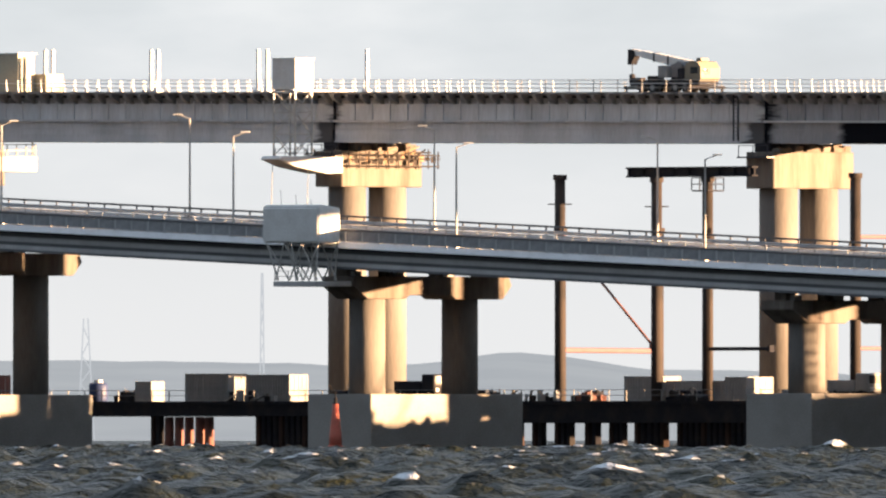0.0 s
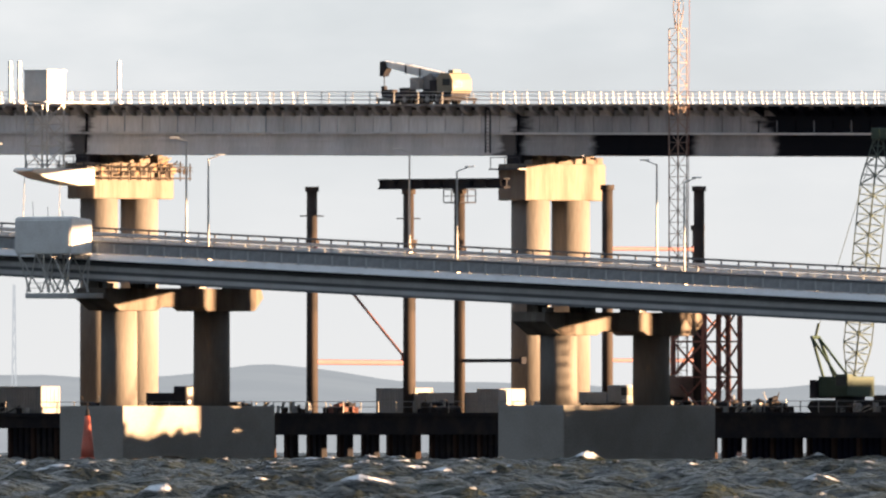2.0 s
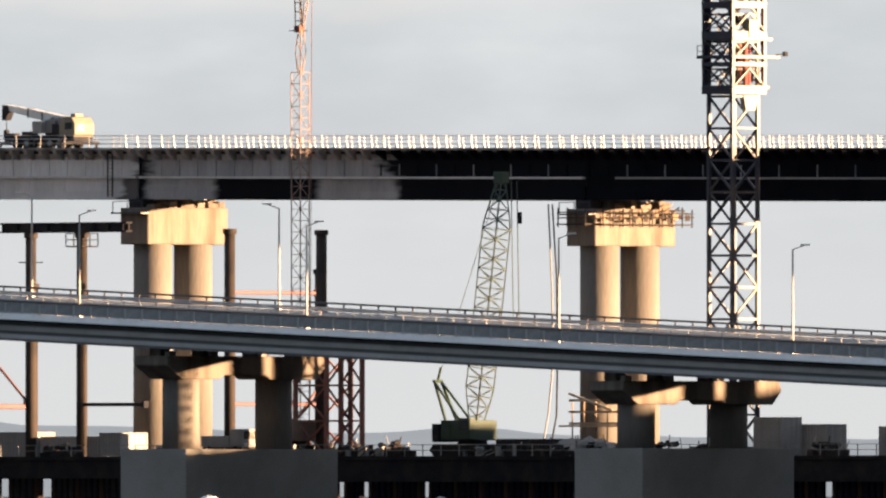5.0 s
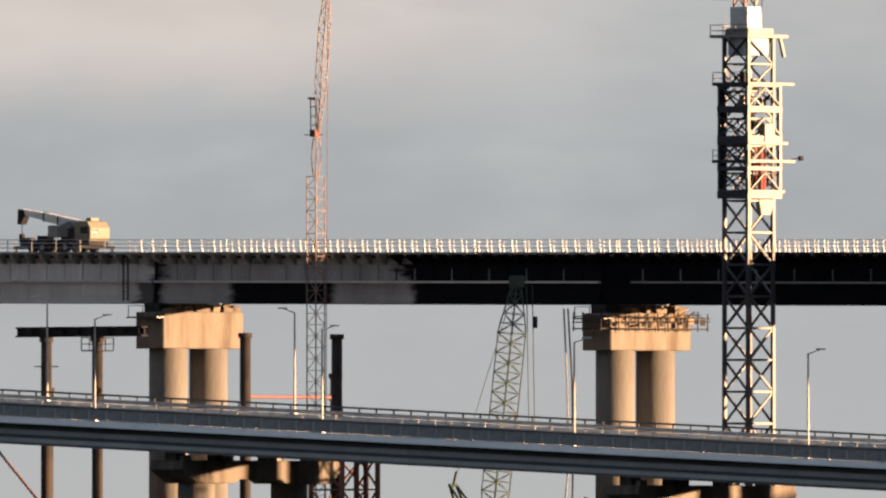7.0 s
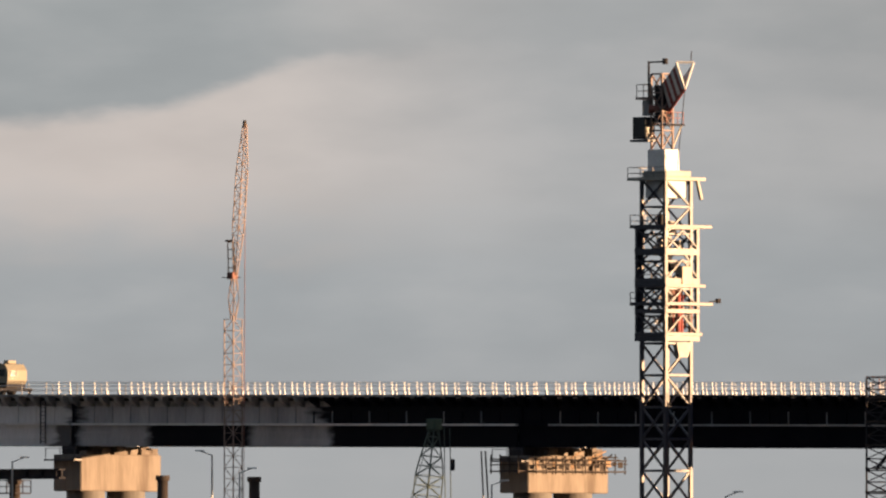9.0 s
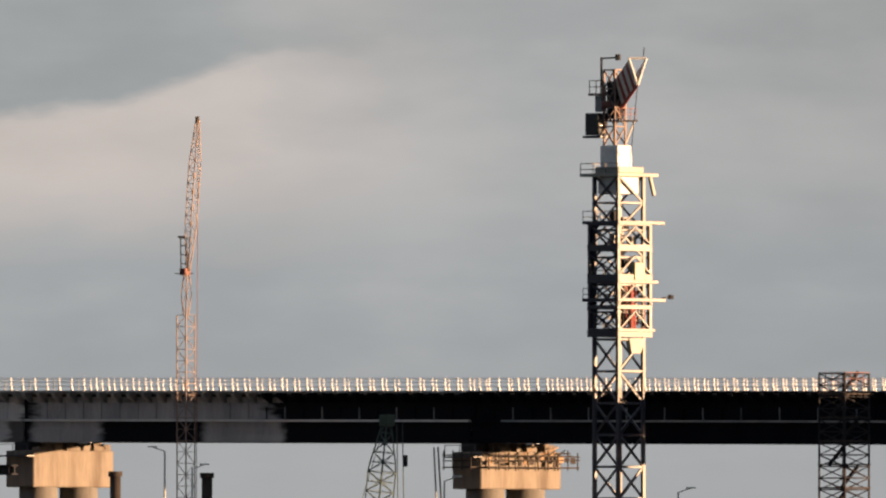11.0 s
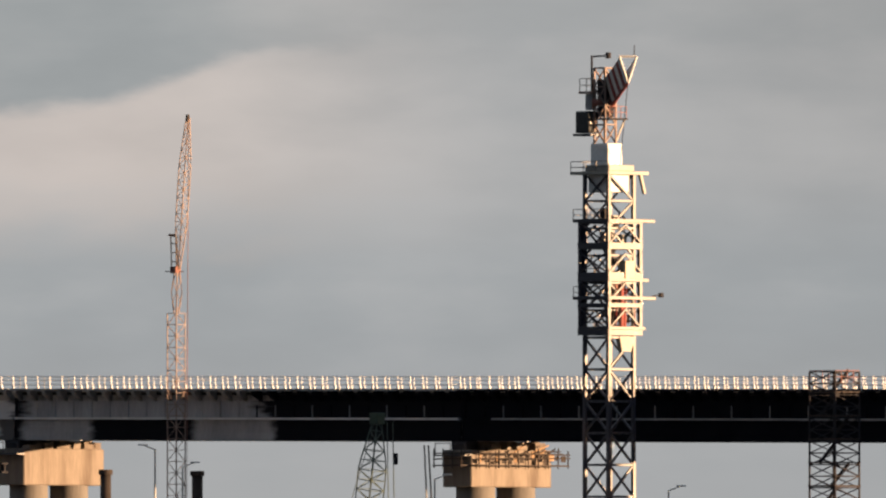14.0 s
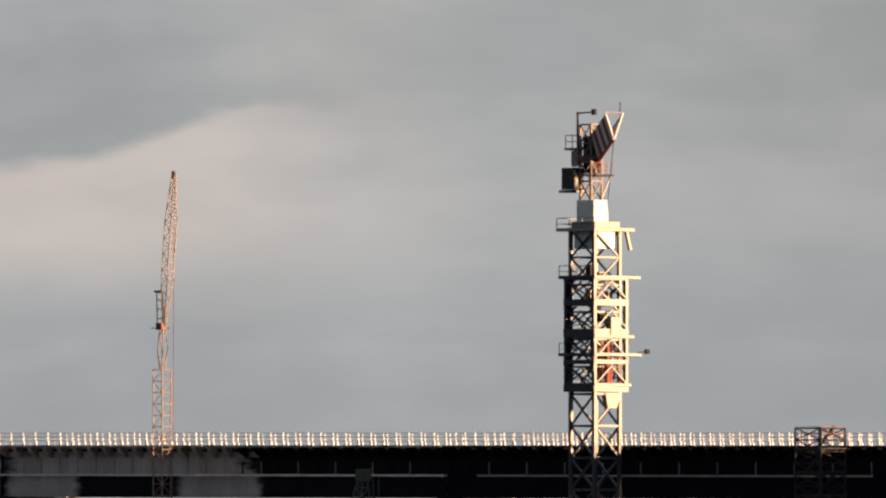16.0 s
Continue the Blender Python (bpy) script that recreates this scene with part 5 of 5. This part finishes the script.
# ---------------------------------------------------------------- works on the pier heads
def head_scaffold(x):
    """Tube scaffold hung round the upper part of a cap, with ragged boards."""
    z = rail_z(x) - 2.05
    s = thing("pier_head_scaffold", (x, 0, z), "rusty tube scaffold with ragged boards hung round a pier cap", "scaffold", "pier head scaffolds")
    part("plank_deck", box(B(), x + 1.8, x + 2.75, -5.2, 6.3, z - 0.12, z), RUST, s)
    part("plank_deck", box(B(), x - 1.6, x + 1.9, -6.4, -5.5, z - 0.12, z), RUST, s)
    rnd = random.Random(7)
    for k in range(10):
        y = -5.0 + k * 1.24
        part("upright", tube(B(), (x + 2.7, y, z - 0.3), (x + 2.7, y + rnd.uniform(-0.1, 0.1), z + rnd.uniform(1.1, 1.5)), 0.06, n=6), RUST, s)
    for k in range(4):
        part("upright", tube(B(), (x - 1.5 + k * 1.1, -6.3, z - 0.3), (x - 1.5 + k * 1.1, -6.3, z + 1.4), 0.06, n=6), RUST, s)
    for dz in (0.5, 1.0):
        part("ledger", tube(B(), (x + 2.72, -5.2, z + dz), (x + 2.72, 6.4, z + dz + rnd.uniform(-0.12, 0.12)), 0.06, n=6), RUST, s)
        part("ledger", tube(B(), (x - 1.6, -6.32, z + dz), (x + 2.6, -6.32, z + dz), 0.06, n=6), RUST, s)
    for k in range(15):
        y, h = -5.0 + k * 0.74, rnd.uniform(0.2, 0.75)
        b = rnd.uniform(0.0, 0.6)
        part("board", box(B(), x + 2.60, x + 2.64, y, y + rnd.uniform(0.3, 0.65), z + b, z + b + h), (TIMBER, RUST, RUST)[k % 3], s)
    for k in range(9):             # loose tubes and bent bars
        y = rnd.uniform(-4.6, 4.6)
        part("loose_bar", tube(B(), (x + 2.4, y, z + rnd.uniform(0.6, 1.3)), (x + 2.4, y + rnd.uniform(0.8, 2.2), z + rnd.uniform(0.9, 1.9)), 0.07, n=6), (RUST, TIMBER, DARK)[k % 3], s)
    for dy, h in ((-2.5, 0.5), (0.8, 0.42), (3.1, 0.62)):
        part("jacking_block", box(B(), x + 0.6, x + 1.7, dy, dy + 1.3, z + 1.31, z + 1.3 + h, bevel=0.05), CAP_CONCRETE, s)


def cap_upstands(x):
    """Broken-edged concrete upstands and packing blocks left on a cap."""
    z = rail_z(x) - 0.75
    u = thing("cap_packing", (x, 0, z), "rough pale concrete packing blocks on a pier cap", "packing blocks")
    rnd = random.Random(3)
    for k, (y, w, h) in enumerate(((-4.2, 1.6, 0.34), (-2.3, 1.1, 0.6), (-0.7, 1.7, 0.3), (1.3, 0.9, 0.66), (2.7, 1.4, 0.45), (4.0, 0.8, 0.6))):
        bm = box(B(), x + 0.7, x + 1.65, y, y + w, z - 0.01, z + h, bevel=0.05)
        for v in bm.verts:
            if v.co.z > z + 0.1:
                v.co += Vector((rnd.uniform(-0.08, 0.08), rnd.uniform(-0.12, 0.12), rnd.uniform(-0.12, 0.05)))
        part("packing_block", bm, CAP_CONCRETE, u)


cap_upstands(0.0)
head_scaffold(-55.0)
head_scaffold(55.0)
hose = thing("hanging_hoses", (57, -6, 23), "bundle of dark hoses hanging beside a pier", "hose")
for k, (dx, m) in enumerate(((0.0, CONTAINER), (0.5, DARK))):
    bm = B()
    pts = [Vector((52.6 + dx, -6.6, 26.4)), Vector((53.4 + dx * 1.2, -7.0, 20)), Vector((54.0 + dx, -7.4, 13)), Vector((55.2 + dx * 2, -9.3, 8)), Vector((56.0 + dx * 2, -11, 4.6))]
    for a, b in zip(pts, pts[1:]):
        tube(bm, a, b, 0.08, n=6)
    part("hose", bm, m, hose)


# ---------------------------------------------------------------- stores on the platforms
def container(x1, y0, lx, ly, h, mat, label, z=4.5):
    """Corrugated box with corner posts and end doors; x1, y0 is the corner nearest the shore."""
    c = thing("site_container", (x1 - lx / 2, y0 + ly / 2, z), label, "container", "site containers")
    body = part("shell", box(B(), x1 - lx + 0.06, x1 - 0.06, y0 + 0.06, y0 + ly - 0.06, z + 0.12, z + h - 0.06), mat, c)
    me = mesh_of(box(B(), -0.07, 0.07, -0.03, 0.03, 0.2, h - 0.15), "corrugation", mat)
    k = int(lx / 0.34)
    repeat("corrugation", me, body, [(x1 - lx + 0.25 + i * 0.34, y0 + 0.04, z) for i in range(k)])
    for x in (x1 - lx + 0.07, x1 - 0.07):
        for y in (y0 + 0.07, y0 + ly - 0.07):
            part("corner_post", box(B(), x - 0.08, x + 0.08, y - 0.08, y + 0.08, z, z + h), mat, c)
    for z0 in (z, z + h - 0.16):
        bm = box(B(), x1 - lx, x1, y0 - 0.01, y0 + 0.12, z0 + 0.005, z0 + 0.155)
        box(bm, x1 - 0.12, x1 + 0.01, y0 + 0.13, y0 + ly - 0.13, z0 + 0.005, z0 + 0.155)
        part("edge_rail", bm, mat, c)
    for k in (0, 1):
        w = (ly - 0.3) / 2
        d = part("door_leaf", box(B(), x1 - 0.055, x1 - 0.005, y0 + 0.15 + k * w, y0 + 0.13 + (k + 1) * w, z + 0.18, z + h - 0.18, bevel=0.015), mat, c)
        part("lock_bar", tube(B(), (x1 + 0.02, y0 + 0.15 + (k + 0.5) * w, z + 0.2), (x1 + 0.02, y0 + 0.15 + (k + 0.5) * w, z + h - 0.2), 0.025, n=5), GALV, d)


container(-52.9, -19.5, 5.6, 2.3, 2.5, CONTAINER, "weathered grey site container on the work platform")
container(-45.0, -19.5, 5.6, 2.3, 2.4, CONTAINER, "dull grey-brown site container beside another")
container(-62.9, -19.5, 2.1, 1.6, 1.8, PALE, "small pale crate on the work platform")
container(-6.1, -11.0, 4.9, 2.2, 2.2, CONTAINER, "grey site container below the pipe piles")
container(2.3, -11.0, 8.0, 2.2, 1.8, PALE, "long pale low site container")
container(13.3, -20.0, 2.6, 3.4, 2.1, PALE, "pale site container with sunlit end doors")
container(92.0, -18.5, 3.4, 2.4, 3.3, CONTAINER, "tall grey site cabin near a pier")
container(94.9, -16.0, 3.0, 2.4, 2.7, CONTAINER, "dull grey store box on the platform")
# Row added out of view to keep the low sun off a road pier footing.
for cx in (127.0, 133.4, 139.8, 146.2):
    container(cx, -18.5, 6.1, 2.4, 4.4, CONTAINER, "weathered grey two-storey cabin added out of view to shade a footing")
container(-85.0, -18.5, 4.0, 2.4, 2.4, RUST_RED, "rust-red site container on the platform")


# More boxes added past the view's edge to shade the same footing.
for sx in (106.5, 112.8, 119.0):
    container(sx, -15.5, 6.0, 2.4, 2.5, CONTAINER, "grey container added out of view to shade a pier footing")


# Boxes added among the dark clutter to block low sun from a footing.
def pontoon(x0, x1):
    p = thing("sun_block_pontoon", ((x0 + x1) / 2, -11.2, 4.5), "dark box added among platform clutter to shade a pier footing", "pontoon", "stacked pontoons")
    b = part("hull", box(B(), x0, x1, -12.4, -10.0, 4.5, 6.0, bevel=0.12), DARK, p)
    k = int((x1 - x0) / 0.9)
    for i in range(k):
        part("hull_rib", box(B(), x0 + 0.4 + i * 0.9, x0 + 0.5 + i * 0.9, -12.47, -12.4, 4.6, 5.9), RUST_DARK, b)


pontoon(51.8, 57.2)
pontoon(57.5, 62.9)


def tank(x, y):
    t = thing("water_tank", (x, y, 4.5), "dark blue upright tank with a pale lid", "tank")
    part("tank_body", lathe(B(), x, y, [(4.5, 0.8), (4.6, 0.86), (6.0, 0.86), (6.2, 0.7)], 24), BLUE, t, smooth=True)
    part("tank_lid", lathe(B(), x, y, [(6.2, 0.4), (6.45, 0.36)], 16), WHITE, t)


tank(-71.4, -18.0)


def site_truck(x, y, paint):
    t = thing("site_vehicle", (x, y, 4.5), "dark site vehicle parked on the work platform with sunlit lamps", "vehicle", "site vehicles")
    part("chassis", box(B(), x - 2.6, x + 2.4, y - 0.9, y + 0.9, 5.0, 5.3, bevel=0.04), DARK, t)
    cab = part("cab", box(B(), x + 0.8, x + 2.4, y - 1.0, y + 1.0, 5.3, 6.9, bevel=0.15), paint, t)
    part("windscreen", box(B(), x + 2.37, x + 2.43, y - 0.85, y + 0.85, 6.0, 6.7), GLASS, cab)
    for dy in (-0.75, 0.4):
        part("headlight", box(B(), x + 2.39, x + 2.46, y + dy, y + dy + 0.35, 5.35, 5.65, bevel=0.02), WHITE, cab)
    part("load_body", box(B(), x - 2.7, x + 0.7, y - 1.0, y + 1.0, 5.3, 6.3, bevel=0.06), paint, t)
    for wx in (-1.7, 1.5):
        for dy in (-1.02, 0.74):
            w = part("wheel", tube(B(), (x + wx, y + dy, 4.95), (x + wx, y + dy + 0.28, 4.95), 0.45, n=16), RUBBER, t)
            part("rim", tube(B(), (x + wx, y + dy - 0.02, 4.95), (x + wx, y + dy + 0.3, 4.95), 0.22, n=10), GALV, w)


site_truck(-33.0, -14.5, DARK)
site_truck(25.5, -18.5, CONTAINER)


def rebar_stage():
    s = thing("timber_staging", (68, -16, 4.5), "sunlit timber staging with a sheeted base beside a pier", "staging")
    bm = B()
    n = 14
    grid = [[bm.verts.new((64.4 + 7.4 * i / n, -19.4 + 3.2 * j / 4, 4.5 + (1.4 + 0.7 * noise.noise((i * 0.5, j * 0.7, 2))) * (1 if 0 < j < 4 else 0.0) * (0.55 + 0.45 * math.sin(math.pi * i / n)))) for j in range(5)] for i in range(n + 1)]
    for i in range(n):
        for j in range(4):
            bm.faces.new((grid[i][j], grid[i + 1][j], grid[i + 1][j + 1], grid[i][j + 1]))
    part("sheeting", bm, PALE, s, "pale tarpaulin sheeting")
    for k in range(6):
        x = 64.6 + k * 1.4
        part("upright", tube(B(), (x, -16.0, 4.5), (x, -16.0, 9.4), 0.07, n=6), SUNLIT_TIMBER, s)
    for z in (7.2, 8.2, 9.2):
        part("ledger", box(B(), 64.3, 72.0, -16.15, -15.95, z, z + 0.2), SUNLIT_TIMBER, s)
    part("plank_deck", box(B(), 64.3, 72.0, -17.4, -15.0, 7.0, 7.15), SUNLIT_TIMBER, s)
    part("raking_prop", tube(B(), (64.4, -16.2, 9.9), (69.6, -16.2, 8.4), 0.12, n=6), CREAM, s)


rebar_stage()


def heap(x, y, w, h, mat, label):
    p = thing("scrap_heap", (x, y, 4.5), label, "scrap heap", "scrap heaps")
    rnd = random.Random(int(x * 10))
    for k in range(26):
        top = k >= 17
        r = 0.55 * w if top else w
        size = rnd.uniform(0.22, 0.42) if top else rnd.uniform(0.3, 0.62)
        bx, by = x + rnd.uniform(-r, r), y + rnd.uniform(-0.8, 0.8)
        bm = B()
        if k % 3 == 1:             # drums and cut pipes
            tube(bm, (-size, 0, 0), (size, 0, 0), size * 0.55, n=10)
        else:
            box(bm, -size, size, -size * 0.7, size * 0.7, -size * 0.5, size * 0.5, bevel=0.05)
        tilt = 0.35 if top else 0.12
        bmesh.ops.rotate(bm, verts=bm.verts, cent=(0, 0, 0), matrix=Euler((rnd.uniform(-tilt, tilt), rnd.uniform(-tilt, tilt), rnd.uniform(0, 3))).to_matrix())
        lift = rnd.uniform(0.45, 0.3 + 0.55 * h) if top else 0.0
        bmesh.ops.translate(bm, verts=bm.verts, vec=(bx, by, 4.48 + size * 0.5 + lift))
        part("scrap_piece", bm, (mat, DARK, mat, RUST)[k % 4], p)
    for k in range(5):             # leaning rods
        bx = x + rnd.uniform(-w, w)
        part("leaning_rod", tube(B(), (bx, y + rnd.uniform(-0.5, 0.5), 4.5), (bx + rnd.uniform(-0.7, 0.7), y, 5.2 + rnd.uniform(0.2, 1.0) * h), 0.045, n=5), (RUST, GALV)[k % 2], p)


heap(45.6, -18.5, 1.9, 1.3, RUST, "heap of rusty scrap and drums on the platform")
heap(40.0, -18.5, 2.4, 0.9, RUST, "low heap of rusty steel on the platform")
heap(62.0, -18.5, 2.0, 0.9, RUST, "low heap of rusty gear on the platform")
heap(-66.5, -18.5, 1.2, 0.5, RUST, "small heap of rusty gear on the platform")
heap(-6.5, -19.5, 1.4, 0.4, RUST_RED, "small heap of red steel on the platform")
heap(-40.0, -17.5, 1.6, 0.8, DARK, "dark gear piled on the platform")
heap(97.5, -18.5, 2.0, 1.1, DARK, "dark gear piled on the platform near a pier")


heap(6.0, -20.2, 2.2, 0.8, DARK, "dark gear heaped in front of a container")
heap(-20.0, -19.5, 2.0, 0.6, RUST, "rusty gear heaped on the platform")
heap(74.5, -18.8, 2.0, 0.8, CONTAINER, "grey gear heaped on the platform")
heap(66.0, -19.0, 2.2, 1.2, DARK, "dark gear and drums heaped along the platform edge")
heap(70.4, -19.2, 2.1, 1.3, CONTAINER, "grey boxes and gear heaped along the platform edge")
heap(79.0, -19.2, 2.2, 1.2, DARK, "dark gear heaped in front of the crane base")
heap(84.5, -19.0, 2.2, 1.1, RUST, "rusty gear heaped beside the crane base")


def rebar_stack(x, y, long, label):
    """Loose bars and formwork posts standing along the jetty's edge."""
    p = thing("formwork_stack", (x, y, 4.5), label, "formwork stack", "formwork stacks")
    rnd = random.Random(int(abs(x) * 7))
    n = int(long / 0.55)
    for k in range(n):
        u = x - long / 2 + k * 0.55 + rnd.uniform(-0.15, 0.15)
        h = rnd.uniform(0.35, 1.05)
        part("form_panel", box(B(), u, u + rnd.uniform(0.2, 0.45), y + rnd.uniform(-0.3, 0.3), y + 0.4, 4.49, 4.5 + h, bevel=0.02), (CONTAINER, DARK, RUST, PALE)[k % 4], p)
    for k in range(4):
        u = x + rnd.uniform(-long / 2, long / 2 - 1.5)
        part("loose_bar", tube(B(), (u, y - 0.35, 4.55), (u + rnd.uniform(1.0, 2.0), y - 0.35, 4.7 + rnd.uniform(0.2, 0.8)), 0.05, n=5), (RUST, GALV)[k % 2], p)


rebar_stack(-14.0, -20.6, 9.0, "grey and rusty formwork panels standing on the jetty edge")
rebar_stack(33.5, -20.6, 6.0, "rusty formwork panels standing near the support tower")
rebar_stack(44.5, -20.8, 5.5, "grey formwork panels standing near the crawler crane")
rebar_stack(59.5, -20.8, 7.0, "mixed formwork panels standing along the jetty")
rebar_stack(-48.5, -20.8, 7.0, "grey formwork panels stacked before the site containers")


def pipe_bundle(x, y, z=4.5):
    b = thing("pipe_bundle", (x, y, z), "bundle of pale pipes stacked on the work platform", "pipe bundle")
    for k, (dx, dz) in enumerate(((-0.5, 0.18), (-0.12, 0.18), (0.26, 0.18), (-0.3, 0.5), (0.08, 0.5), (-0.12, 0.82))):
        part("pipe", tube(B(), (x + dx, y - 1.6, z + dz), (x + dx, y + 1.9, z + dz), 0.18, n=12), PALE, b)
    for dy in (-1.0, 1.2):
        part("timber_bearer", box(B(), x - 0.8, x + 0.55, y + dy - 0.08, y + dy + 0.08, z - 0.005, z + 0.05), TIMBER, b)


pipe_bundle(17.6, -18.0)


def sun_block_barge():
    """Unseen barge added beyond the rail bridge; its deckhouse blocks the low sun from the piers."""
    x0, x1 = 140.0, 262.0
    b = thing("sun_block_barge", ((x0 + x1) / 2, 34, 0), "unseen grey barge with tall deckhouse, added to shade the piers", "barge")
    part("hull", prism(B(), [(x0 - 3, 3.0), (x1 + 3, 3.0), (x1, -1.5), (x0, -1.5)], "y", 26.0, 44.0), DARK, b)
    house = part("deckhouse", box(B(), x0 + 0.5, x1 - 1, 28.0, 40.0, 3.0, 13.0, bevel=0.15), PALE, b)
    for st in range(3):
        for k in range(19):
            part("window", box(B(), x0 + 4 + k * 6.0, x0 + 6 + k * 6.0, 27.95, 28.0, 4.4 + st * 2.9, 5.6 + st * 2.9), GLASS, house)
    # Taller block added to put one pier's columns in shade.
    part("upper_house", box(B(), 197.0, x1 - 2, 28.5, 39.0, 13.0, 16.4, bevel=0.15), PALE, b)
    part("funnel", lathe(B(), x1 - 10, 34, [(16.3, 1.2), (19.9, 1.0)], 20), RUST_RED, b)


sun_block_barge()


def buoy(x, y):
    b = thing("channel_buoy", (x, y, -0.6), "faded red spar buoy afloat in the sea", "buoy")
    part("float", lathe(B(), x, y, [(-0.6, 0.75), (0.35, 0.8), (0.6, 0.6)], 24), BUOY_RED, b, smooth=True)
    part("spar", lathe(B(), x, y, [(0.55, 0.58), (1.6, 0.52), (3.4, 0.32), (4.2, 0.26)], 24), BUOY_RED, b, smooth=True)
    part("lantern", lathe(B(), x, y, [(4.2, 0.3), (4.3, 0.16), (4.75, 0.16), (4.8, 0.05), (5.3, 0.03)], 14), DARK, b)


buoy(2.9, -60.0)
